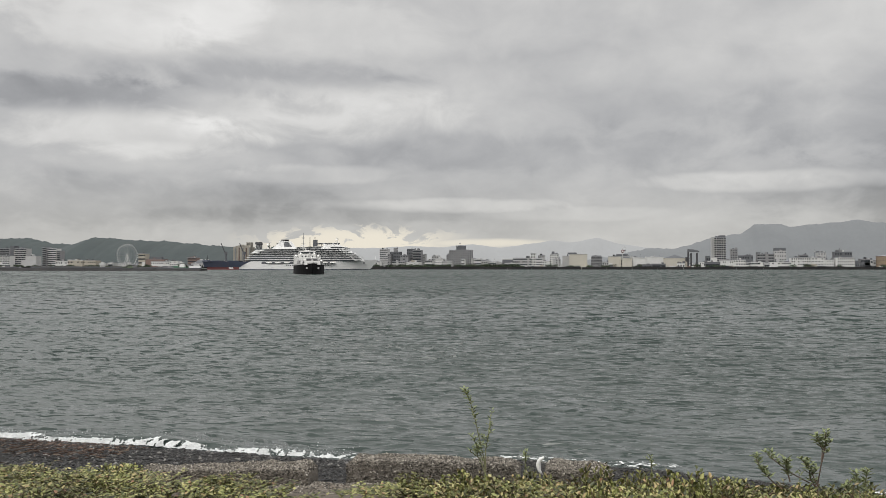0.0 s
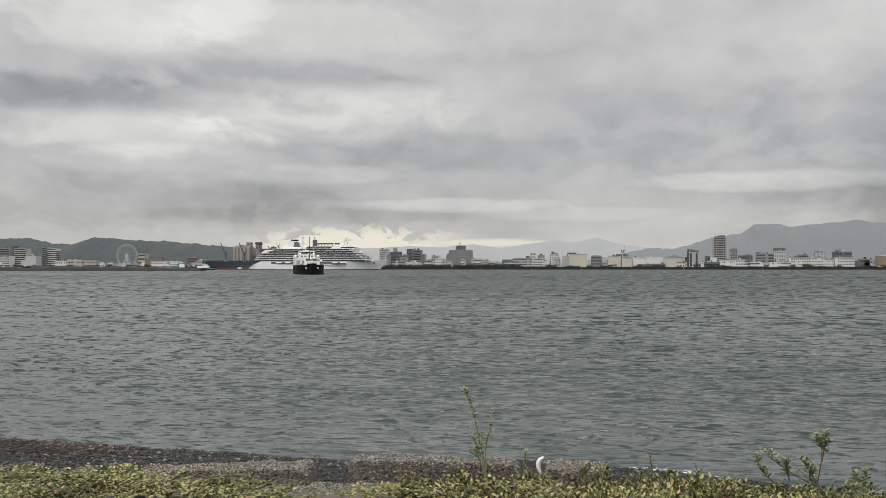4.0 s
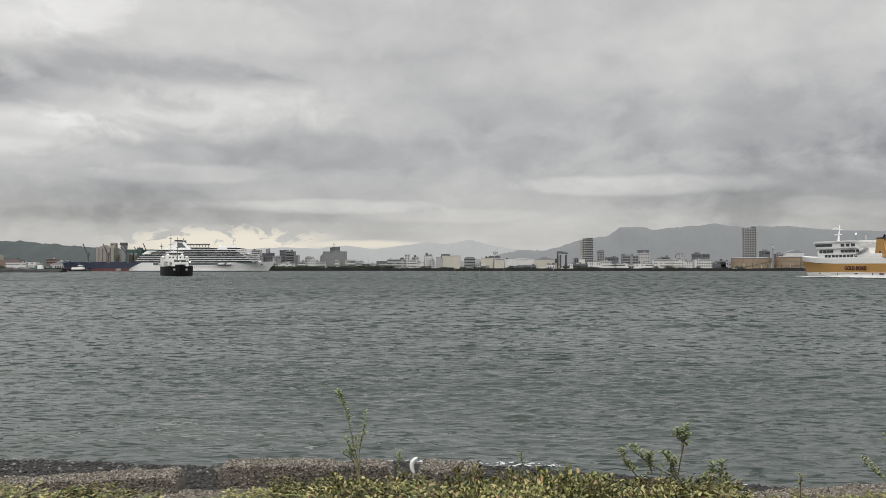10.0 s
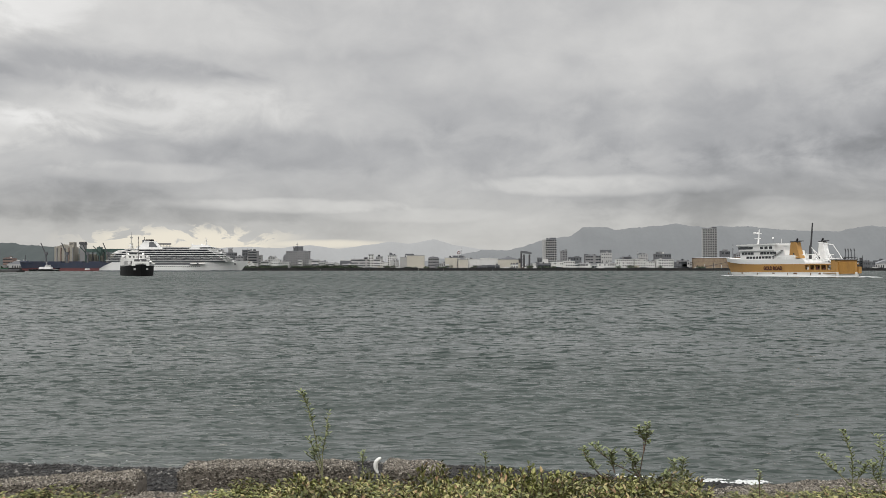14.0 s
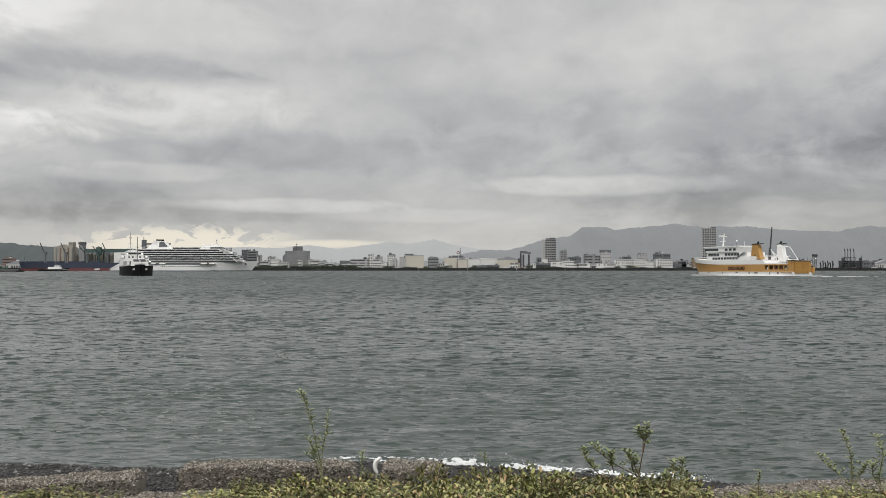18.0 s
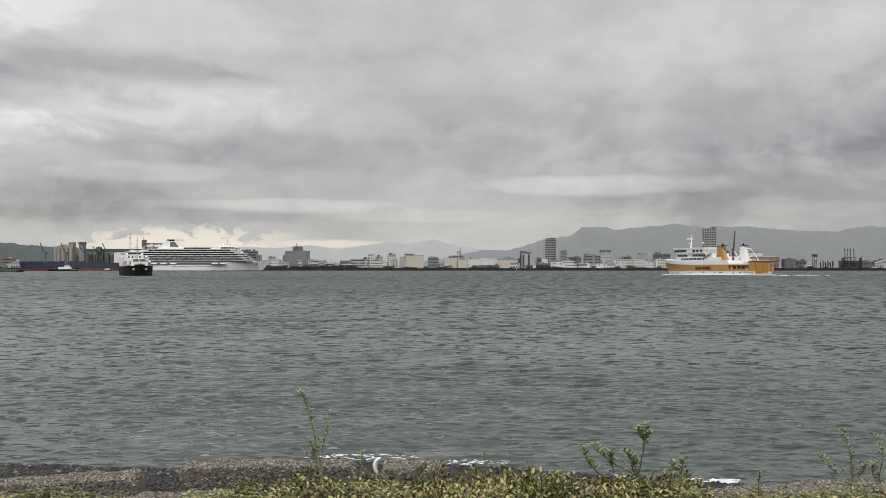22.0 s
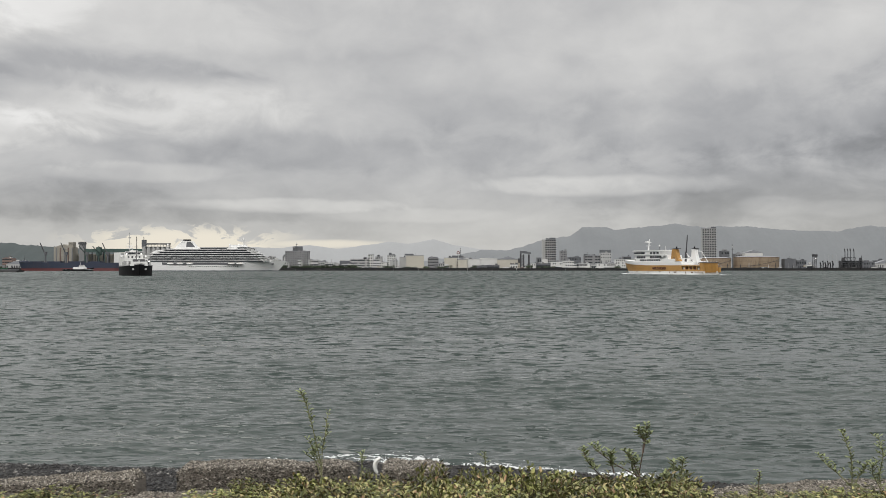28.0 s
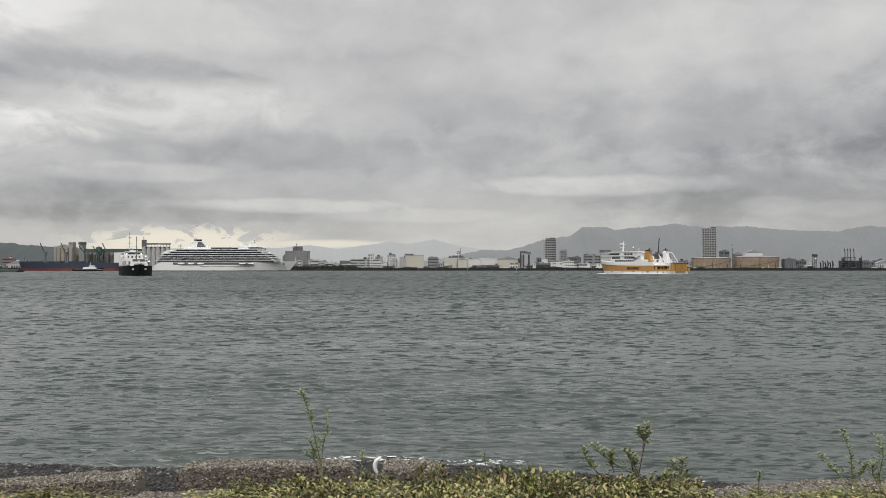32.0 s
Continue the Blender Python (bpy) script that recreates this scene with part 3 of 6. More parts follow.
building(46.82, 70.23, 20.82, WALLWHITE, y=1745, roof='shed', label='long white transit shed')
building(70.35, 102.32, 21.92, WALLWHITE, y=1748, roof='shed', label='long white transit shed')
building(102.15, 141.52, 20.82, CREAM, y=1745, roof='gable', label='long cream transit shed')
building(55.01, 80.4, 9.09, SLATE, y=1735, storeys=1)
building(80.4, 105.79, 10.15, SLATE, y=1735, storeys=1)
building(125.75, 139.49, 11.2, WALLWHITE, y=1733, storeys=1)
building(165.51, 174, 13.35, WALLWHITE, y=1740, storeys=2)
building(169.95, 202.88, 13.36, SLATE, y=1742, storeys=1)
building(181.26, 188.85, 24.42, SLATE, y=1780, storeys=2)
building(199.66, 225.61, 61.33, PALE, y=1850, storeys=17, deep=24, bays=6, cap=(0.55, 1, 4), label='tall pale residential tower with dark balcony bands', name='tower_block', fill=(0.84, 0.62))
building(247.32, 260.4, 40.66, GREY, y=1950, storeys=8, label='slim grey tower in the haze', name='tower_block', fill=(0.8, 0.6))
building(257.2, 282.68, 26.97, SLATE, y=1900, storeys=3, label='dark flat-roofed hall behind white offices')
building(290.79, 322.07, 30.45, GREY, y=1900, storeys=5, cap=(0, 0.2, 3))
building(323.23, 345.24, 36.24, PALE, y=1900, storeys=5, cap=(0, 1, 5.5), label='pale office block with a dark top storey')
building(202.41, 224.67, 16.52, WALLWHITE, y=1738, storeys=2, label='white low harbour office')
building(224.67, 245.86, 17.58, WALLWHITE, y=1738, storeys=3, label='white low harbour office')
building(245.86, 254.34, 12.28, WALLWHITE, y=1738, storeys=2, label='white low harbour office')
building(251.33, 275.67, 13.26, WALLWHITE, y=1738, storeys=2, label='white harbour office with dark window rows')
building(277.61, 287.3, 11.2, PALE, y=1738, storeys=1, label='white harbour office with dark window rows')
building(288.27, 323.96, 13.22, WALLWHITE, y=1738, storeys=2, label='white harbour office with dark window rows')
building(323.96, 357.48, 21.26, WALLWHITE, y=1738, storeys=4, label='white harbour office with dark window rows')
building(358.43, 379.37, 21.2, WALLWHITE, y=1738, storeys=4, label='white harbour office with dark window rows')
building(379.37, 396.44, 17.14, WALLWHITE, y=1738, storeys=3, label='white harbour office with dark window rows')
building(399.28, 431.33, 21.12, WALLWHITE, y=1738, storeys=4, label='white harbour office with dark window rows')
building(382.07, 396.84, 31.16, PALE, y=1800, storeys=5, cap=(0, 1, 2))
building(411.56, 441.85, 32.11, SLATE, y=1800, storeys=4, cap=(0.2, 0.5, 4))
building(433.06, 449.07, 12.11, SLATE, y=1745, storeys=1)
building(360.16, 375.43, 27.72, GREY, y=1850, storeys=4)
building(452.93, 467.13, 17.22, PALE, y=1760, storeys=2)
building(531.77, 560.73, 86.06, PALE, y=1900, storeys=24, deep=8, cap=(0.55, 1, 3), label='very tall grey residential tower with balcony bands', name='tower_block', bays=6, fill=(0.62, 0.5))
building(446.44, 462.54, 18.82, GREY, y=1760, storeys=2)
building(463.85, 483.22, 14.56, PALE, y=1765, storeys=2)
building(556.13, 571.92, 38.77, SLATE, y=1850, storeys=4, cap=(0.3, 0.8, 3))
building(584.33, 606.89, 33.13, GREY, y=1850, storeys=4)
building(641.89, 663.11, 21.84, SLATE, y=1740, label='dark tall shed on the quay')
building(666.08, 684.17, 18.7, SLATE, y=1745, storeys=2)
building(680.64, 694.4, 11.21, WALLWHITE, y=1736, storeys=1)
building(791.63, 812.91, 16.57, SLATE, y=1745, storeys=2, cap=(0.1, 0.5, 2))
building(812.91, 852.28, 13.38, PALE, y=1745, storeys=1, roof='gable')
building(824.2, 839.22, 18.82, SLATE, y=1760)
building(4.3, 47.35, 24.25, WALLWHITE, y=1765, storeys=4, cap=(0.3, 0.8, 4), label='white ferry terminal behind the sheds')



def breakwater():
    """The mole that shelters the harbour: rubble slope, dark wall, pale cap, a few sheds and scrub."""
    r = random.Random(17)
    slope, wall, cap = Shape(), Shape(), Shape()
    p, q = Vector((-1240, 880, 0)), Vector((-452, 985, 0))
    n = 60
    d = (q - p) / n
    out = Vector((d.y, -d.x, 0)).normalized()
    for i in range(n):
        a, b = p + d * i, p + d * (i + 0.985)
        low = 1.0 if i < n - 8 else (n - i) / 8
        top = (3.4 + r.uniform(-0.3, 0.4)) * (0.45 + 0.55 * low)
        ring = [(o, z) for o, z in ((9, -3), (5.5, 1.0 + r.uniform(-0.3, 0.3)), (1.5, top * 0.75), (-3, top), (-22, top), (-22, -3))]
        slope.loft([[tuple(v + out * o + Vector((0, 0, z))) for o, z in ring] for v in (a, b)])
        if i % 9 != 8:
            ring = [(-3.2, top - 0.2), (-3.2, top + 1.1), (-4.0, top + 1.1), (-4.0, top - 0.2)]
            wall.loft([[tuple(v + out * o + Vector((0, 0, z))) for o, z in ring] for v in (a, b)])
            ring = [(-3.0, top + 1.1), (-3.0, top + 1.35), (-4.2, top + 1.35), (-4.2, top + 1.1)]
            cap.loft([[tuple(v + out * o + Vector((0, 0, z))) for o, z in ring] for v in (a, b)])
    t = thing("breakwater", pose(0, 0, 0), "long dark rubble breakwater with a low concrete wall", "breakwater", kind="structure")
    part("rubble_slope", slope, QUAY, t)
    part("parapet", wall, SLATE, t)
    part("coping", cap, GREY, t, "pale grey coping")
    place = lambda f, o: p + (q - p) * f - out * o
    for k in range(26):
        v = place(r.uniform(0.25, 0.95), r.uniform(7, 18))
        c = thing("rubble_heap", pose(v.x, v.y, 2.9), "heap of dark earth and scrub on the breakwater", "heap", "heaps on the breakwater")
        w, h = r.uniform(4, 13), r.uniform(0.8, 2.6)
        mound = Shape().loft([[(w * f * math.cos(j * 0.7) * r.uniform(0.8, 1.1), 3 * f * math.sin(j * 0.7), h * (1 - f * f)) for j in range(9)] for f in (1.0, 0.75, 0.45, 0.15)])
        part("mound", mound, r.choice((TREE, SLATE, BROWN)), c)


breakwater()

# ---- ships ----


def hull_rings(length, beam, depth, bow_rake, n=22, sheer=1.0, stern_full=0.9, z0=-1.0, levels=4, flare=0.35):
    """Cross sections of a ship's hull from stern to bow, as closed rings (port side up, over the deck, down starboard)."""
    rings = []
    for i in range(n + 1):
        f = i / n
        x = -length / 2 + length * f
        full = min(1.0, stern_full + f * 1.2) if f < 0.6 else max(0.02, 1 - ((f - 0.6) / 0.4) ** 2.3)
        full_low = full * (1 - flare * max(0.0, (f - 0.55) / 0.45)) if f > 0.55 else full * (0.9 if f < 0.08 else 1)
        top = depth + sheer * max(0.0, (f - 0.6) / 0.4) ** 2
        side = []
        for j in range(levels + 1):
            g = j / levels
            w = beam / 2 * (full_low + (full - full_low) * g)
            dx = bow_rake * (g - 1) * max(0.0, (f - 0.7) / 0.3) ** 2
            side.append((x + dx, w, z0 + (top - z0) * g))
        rings.append([(x, w, z) for x, w, z in side] + [(x, -w, z) for x, w, z in reversed(side)])
    return rings


def clip_hull(rings, lo, hi, z_lo, z_hi):
    """The band of a hull between two levels of its rings."""
    n = len(rings[0]) // 2
    return [r[lo:hi + 1] + r[2 * n - 1 - hi:2 * n - lo] for r in rings]


def lettering(text, size, mat, parent, place, deep=0.05):
    cu = bpy.data.curves.new("lettering", "FONT")
    cu.body, cu.size, cu.extrude, cu.align_x, cu.align_y, cu.offset = text, size, deep, "CENTER", "CENTER", 0.09
    tmp = bpy.data.objects.new("lettering", cu)
    me = bpy.data.meshes.new_from_object(tmp)
    bpy.data.objects.remove(tmp)
    me.materials.clear()
    me.materials.append(mat)
    ob = part("lettering", me, mat, parent, "dark painted letters")
    ob.matrix_basis = place
    return ob


def cruise_ship():
    s = thing("cruise_ship", pose(0, 0, 0), "large white cruise ship with stacked balcony decks and swept funnel", "ship")
    rings = hull_rings(214, 30, 13.0, 13, sheer=2.0, flare=0.55, stern_full=0.86)
    rings = [[(x, y, min(z, 13.0 - 0.55 * max(0.0, -90 - x)) if x < 0 else z) for x, y, z in r] for r in rings]
    part("hull", Shape().loft(rings), SHIP_WHITE, s, smooth=False)
    low = [[(x, y * 1.006, min(z, 1.1)) for x, y, z in r] for r in clip_hull(rings, 0, 1, 0, 0)]
    part("boot_stripe", Shape().loft(low), NAVY, s, "dark stripe at the waterline")
    decks = [(13.0, 16.2, -97, 84), (16.2, 19.4, -94, 80), (19.4, 22.6, -91, 76), (22.6, 25.8, -88, 71), (25.8, 29.0, -78, 66), (29.0, 32.0, -70, 60)]
    for k, (z0, z1, xa, xb) in enumerate(decks):
        w = 15.2 - 0.15 * k
        d = part("deck_house", Shape().prism([(xa + 3, z0), (xb - 4, z0), (xb - 8, z1 - 0.7), (xa + 5, z1 - 0.7)], -w + 1.8, w - 1.8), DARK if k > 2 else SLATE, s)
        slab = Shape().box(xa, xb, -w, w, z1 - 0.75, z1 - 0.2)
        slab.box(xa + 1, xb - 3, -w, -w + 0.15, z1 - 0.3, z1 + 0.15)
        slab.box(xa + 1, xb - 3, w - 0.15, w, z1 - 0.3, z1 + 0.15)
        part("deck_slab", slab, SHIP_WHITE, s)
        if k < 5:
            divider = Shape().box(-0.2, 0.2, -0.35, 0.35, 0, 2.2).mesh("balcony_divider", SLATE)
            for x in range(int(xa) + 7, int(xb) - 8, 9):
                for side in (-1, 1):
                    part("balcony_divider", divider, None, s).location = (x + 2.5 * (k % 2), side * (w - 1.55), z0 + 0.2)
        else:
            for x in range(int(xa) + 8, int(xb) - 10, 8):
                part("window", Shape().box(x, x + 7.0, -w + 1.72, w - 1.72, z0 + 0.6, z1 - 1.2), DARK, s)
        # rounded front of each deck
        fr = Shape()
        pts = [(xb - 8 + 10 * math.cos(a), (w - 1.0) * math.sin(a)) for a in [math.radians(q) for q in range(-90, 91, 15)]]
        fr.loft([[(x, y, z0 + 0.2) for x, y in pts], [(x - 2.2, y, z1 - 0.3) for x, y in pts]])
        part("deck_front", fr, SHIP_WHITE, s)
        if k in (1, 2, 3):
            band = Shape().loft([[(x + 0.2, y * 1.01, z0 + 1.1) for x, y in pts], [(x - 1.0, y * 1.01, z1 - 1.2) for x, y in pts]])
            part("front_window_band", band, DARK, s)
    # lifeboats under a recess
    port = Shape().box(-0.65, 0.65, -0.25, 0.25, -0.55, 0.55).mesh("porthole", DARK)
    for side in (-1, 1):
        part("boat_recess", Shape().box(-70, 42, min(side * 15.05, side * 14.0), max(side * 15.05, side * 14.0), 9.2, 12.6), SLATE, s, "dark recess of the boat deck")
        for x in (-58, -44, -30, 30, 42):
            boat = part("lifeboat", Shape().ball((x, side * 15.2, 10.7), 5.2, 1.6, 1.3, 12, 6), SHIP_WHITE, s, smooth=True)
            part("canopy", Shape().ball((x, side * 15.2, 11.4), 4.2, 1.3, 1.1, 10, 6), BEIGE, boat, "beige boat cover", smooth=True)
        for x in range(-30, 40, 3):
            part("porthole", port, None, s).location = (x, side * 15.0, 6.7)
    # sun decks, bridge roof, funnel, masts, domes
    part("bridge_house", Shape().prism([(22, 32), (62, 32), (54, 35.2), (26, 35.2)], -12, 12), SHIP_WHITE, s)
    part("bridge_window_band", Shape().prism([(38, 32.7), (61.2, 32.7), (56.5, 34.5), (38, 34.5)], -12.2, 12.2), DARK, s)
    part("observation_deck", Shape().prism([(24, 35.2), (50, 35.2), (46, 38.2), (28, 38.2)], -9, 9), SHIP_WHITE, s)
    fun = part("funnel", Shape().prism([(-58, 31.8), (-18, 31.8), (-24, 36), (-30, 43.5), (-44, 44.5), (-50, 38), (-55, 34)], -5.5, 5.5), SHIP_WHITE, s)
    part("funnel_opening", Shape().prism([(-38, 35), (-25, 35), (-31, 42.3), (-37, 42.6)], -5.7, 5.7), SLATE, fun, "grey louvred funnel side")
    part("funnel_top", Shape().box(-43, -33, -3, 3, 44, 46.2), BLACK, fun)
    for x in (-66, 24, 38):
        dome = part("radar_dome", Shape().rod((x, 0, 32), (x, 0, 37), 0.5), SHIP_WHITE, s)
        part("dome", Shape().ball((x, 0, 38.5), 1.5, 1.5, 1.6), SHIP_WHITE, dome, smooth=True)
    mast = part("mast", Shape().rod((45, 0, 38), (43.5, 0, 49), 0.8, 0.4).box(41, 47, -3, 3, 42.3, 42.8).box(42, 46, -4, 4, 45.3, 45.7), SHIP_WHITE, s)
    part("radar", Shape().box(44, 44.8, -3.2, 3.2, 47, 47.6), SHIP_WHITE, mast)
    part("lido_screen", Shape().box(-16, 22, -11.5, 11.5, 32.0, 34.2), DARK, s, "dark glazed lido screen")
    part("lido_roof", Shape().box(-17, 23, -12, 12, 34.2, 34.7), SHIP_WHITE, s)
    part("aft_terrace", Shape().prism([(-88, 25.8), (-60, 25.8), (-60, 30.5), (-80, 30.5)], -12, 12), SHIP_WHITE, s)
    part("aft_mast", Shape().rod((-63, 0, 32), (-63, 0, 41), 0.5, 0.3).box(-65, -61, -2, 2, 36.5, 37.0), STEEL, s)
    for x in (-52, -40, 30, 38):
        part("boat_frame", Shape().box(x - 5.8, x + 5.8, -15.35, 15.35, 8.7, 9.2), BROWN, s, "dark frame under the lifeboat")
    part("flagstaff", Shape().rod((104, 0, 14), (104, 0, 21), 0.25), SHIP_WHITE, s)
    part("anchor_pocket", Shape().box(87, 89, -9.2, 9.2, 9.5, 11.5), SLATE, s)
    return s


def gold_ferry():
    s = thing("ferry", pose(0, 0, 0), "ochre and white car ferry with twin funnels and open stern", "ship")
    rings = hull_rings(83, 14, 7.2, 5, sheer=1.6, flare=0.45, stern_full=0.98)
    low, high = [], []
    for r in rings:
        n = len(r) // 2
        port, star = r[:n], r[n:][::-1]

        def at_height(side, z):
            for a, b in zip(side, side[1:]):
                if a[2] <= z <= b[2]:
                    t = (z - a[2]) / (b[2] - a[2])
                    return tuple(a[i] + (b[i] - a[i]) * t for i in range(3))
            return side[-1]
        low.append([port[0], at_height(port, 2.5), at_height(star, 2.5), star[0]])
        high.append([at_height(port, 2.5)] + [p for p in port if p[2] > 2.55] + [p for p in star if p[2] > 2.55][::-1] + [at_height(star, 2.5)])
    part("lower_hull", Shape().loft(low), SHIP_WHITE, s, "white hull below the ochre, streaked")
    fore = [h for h, r in zip(high, rings) if r[0][0] > -24]
    part("hull", Shape().loft(fore), OCHRE, s)
    # stern: low sides, open car deck, stern block
    aft = Shape()
    for side in (-1, 1):
        y0, y1 = sorted((side * 6.98, side * 6.5))
        aft.box(-41, -22, y0, y1, 1.9, 4.0)
        for x in (-23.0, -26.0, -29.4, -32.8, -36.4):
            aft.box(x, x + 0.5, y0, y1, 4.0, 7.2)
        aft.box(-41, -18, y0, y1, 6.6, 7.2)
    part("stern_sides", aft, OCHRE, s)
    part("car_deck", Shape().box(-41, -18, -6.5, 6.5, 1.9, 2.3), STEEL, s)
    part("stern_deck", Shape().box(-41, -18, -6.6, 6.6, 7.2, 7.6), SHIP_WHITE, s)
    part("stern_block", Shape().box(-41.4, -38.8, -5.4, 6.95, 1.9, 8.6), OCHRE, s)
    part("stern_quarter", Shape().box(-42.4, -38.8, -7.0, -5.5, 1.9, 5.6), OCHRE, s)
    part("stern_walkway", Shape().box(-41.8, -38.4, -5.6, 7.1, 8.6, 8.9), STEEL, s)
    for k in range(6):
        part("walkway_post", Shape().rod((-41.6, -5.3 + k * 2.4, 8.9), (-41.6, -5.3 + k * 2.4, 10.0), 0.12, n=5), STEEL, s)
    part("stern_ramp", Shape().box(-41.9, -41.4, -3.6, 5.2, 1.7, 7.9), material("ramp_ochre", (0.42, 0.22, 0.05), 0.6, 0, 0.15, 0.3, 0, 0.5, (0.2, 0.1, 0.04)), s, "closed ochre stern ramp")
    for i in range(14):
        for side in (-1, 1):
            if i % 4 == 3:
                continue
            part("car_deck_gear", Shape().box(-37.4 + i * 1.4, -36.5 + i * 1.4, min(side * 6.4, side * 5.6), max(side * 6.4, side * 5.6), 2.3, 5.6 if i % 2 else 4.9), (WHITE, STEEL, RED)[i % 3], s)
    part("fender_stripe", Shape().box(-41.5, 14, -7.15, 7.15, 2.3, 2.6), SHIP_WHITE, s)
    # white forecastle rail and houses
    part("bulwark", Shape().loft([[(-23, 6.9, 7.2), (-23, 6.9, 8.0), (-23, -6.9, 8.0), (-23, -6.9, 7.2)], [(-21.5, 6.9, 7.2), (-21.5, 6.9, 9.3), (-21.5, -6.9, 9.3), (-21.5, -6.9, 7.2)],
         [(12, 6.95, 7.25), (12, 6.95, 9.3), (12, -6.95, 9.3), (12, -6.95, 7.25)], [(24, 6.2, 7.6), (24, 6.4, 9.7), (24, -6.4, 9.7), (24, -6.2, 7.6)],
         [(33, 4.2, 8.1), (33, 4.6, 10.0), (33, -4.6, 10.0), (33, -4.2, 8.1)], [(40.2, 0.9, 8.6), (40.6, 1.2, 10.6), (40.6, -1.2, 10.6), (40.2, -0.9, 8.6)]]), SHIP_WHITE, s)
    part("main_house", Shape().box(-16, 23, -6.3, 6.3, 9.0, 11.0, 0.2, 0.1), SHIP_WHITE, s)
    part("passenger_house", Shape().box(-9, 23.5, -6.1, 6.1, 11.0, 13.2, 0.4, 0.1), SHIP_WHITE, s)
    for z, xa, xb in ((9.7, -2, 17), (11.6, 13, 22), (11.6, -3, 7)):
        x = xa
        while x < xb:
            for side in (-1, 1):
                part("window", Shape().box(x, x + 1.7, *sorted((side * 6.36, side * 6.1)), z, z + 1.05), DARK, s)
            x += 2.3
    part("bridge", Shape().prism([(-2, 13.2), (23.2, 13.2), (24.4, 15.6), (-2, 15.6)], -6.6, 6.6), SHIP_WHITE, s)
    part("bridge_window_band", Shape().prism([(13, 14.0), (23.7, 14.0), (24.3, 15.1), (13, 15.1)], -6.68, 6.68), DARK, s)
    for x in (-1, 2.2, 5.4):
        part("saloon_window", Shape().box(x, x + 2.2, -6.68, 6.68, 13.9, 15.0), DARK, s)
    part("bridge_roof", Shape().box(-4, 25, -6.95, 6.95, 15.6, 16.2), SHIP_WHITE, s)
    part("front_window_band", Shape().box(23.2, 23.6, -5, 5, 11.6, 12.7), DARK, s)
    stair = Shape()
    for i in range(7):
        stair.box(-8 + i * 0.8, -7 + i * 0.8, -6.9, -6.2, 13.0 - i * 0.35, 13.2 - i * 0.35)
        stair.box(-8 + i * 0.8, -7 + i * 0.8, 6.2, 6.9, 13.0 - i * 0.35, 13.2 - i * 0.35)
    part("stairs", stair, STEEL, s)
    mast = part("mast", Shape().rod((17, 0, 16), (16, 0, 23), 0.5, 0.22).box(15.2, 19.2, -0.3, 0.3, 18.8, 19.1).box(16, 18.8, -1.6, 1.6, 21, 21.3), SHIP_WHITE, s)
    part("radar", Shape().box(18, 18.5, -1.7, 1.7, 21.5, 21.8), SHIP_WHITE, mast)
    for side, mt, aft, base, wide in ((1, OCHRE, -19.2, 9.6, 1.0), (-1, SHIP_WHITE, -25.5, 8.6, 0.72)):
        y0, y1 = sorted((side * 5.9, side * 3.2))
        f = part("funnel", Shape().prism([(aft, base), (aft + 7.6 * wide, base), (aft + 6.4 * wide, 16.4), (aft + 2.9 * wide, 16.4), (aft + 2.1 * wide, 13.5), (aft + 1.1 * wide, 11.2)], y0, y1), mt, s)
        part("funnel_cap", Shape().prism([(aft + 1.0, 16.7), (aft + 6.6 * wide, 16.4), (aft + 6.6 * wide, 16.8), (aft + 1.0, 17.0)], y0 - 0.1, y1 + 0.1), STEEL, f)
        part("exhaust_pipe", Shape().rod((aft + 4, (y0 + y1) / 2, 16.8), (aft + 3.2, (y0 + y1) / 2, 17.8), 0.4), BLACK, f)
        part("funnel_door", Shape().box(aft + 4.0, aft + 4.9, y0 - 0.05, y1 + 0.05, base + 0.3, base + 2.2), STEEL, f)
    dome = part("dome_pole", Shape().rod((6.0, 0, 16.0), (6.0, 0, 18.6), 0.09, n=5), STEEL, s)
    part("satellite_dome", Shape().ball((6.0, 0, 18.9), 0.5, 0.5, 0.5), SHIP_WHITE, dome, "small white dome", True)
    for x, z, h in ((24.6, 13.2, 1.1), (-3.5, 16.2, 1.0)):
        part("lamp_post", Shape().rod((x, 3, z), (x, 3, z + h + 1), 0.12, n=5), SHIP_WHITE, s)
    # rust runs and scuffs on the white lower side
    for k, (x, w, h) in enumerate(((31, 0.5, 1.0), (20, 1.1, 0.7), (9, 0.4, 1.2), (-3, 1.6, 0.6), (-12, 0.6, 1.1), (-18, 2.4, 0.8), (-27, 0.7, 1.3), (-33, 1.4, 0.9))):
        part("rust_streak", Shape().box(x, x + w, 7.03, 7.10, 2.3 - h, 2.3), RUST, s, "brown rust streak")
    pole = part("crane_post", Shape().rod((-18.7, 0, 7.5), (-19.2, 0, 15), 0.7, 0.6), STEEL, s)
    part("crane_boom", Shape().rod((-19.2, 0, 13), (-20.6, 0, 24.4), 0.42, 0.3), STEEL, pole)
    gear = Shape()
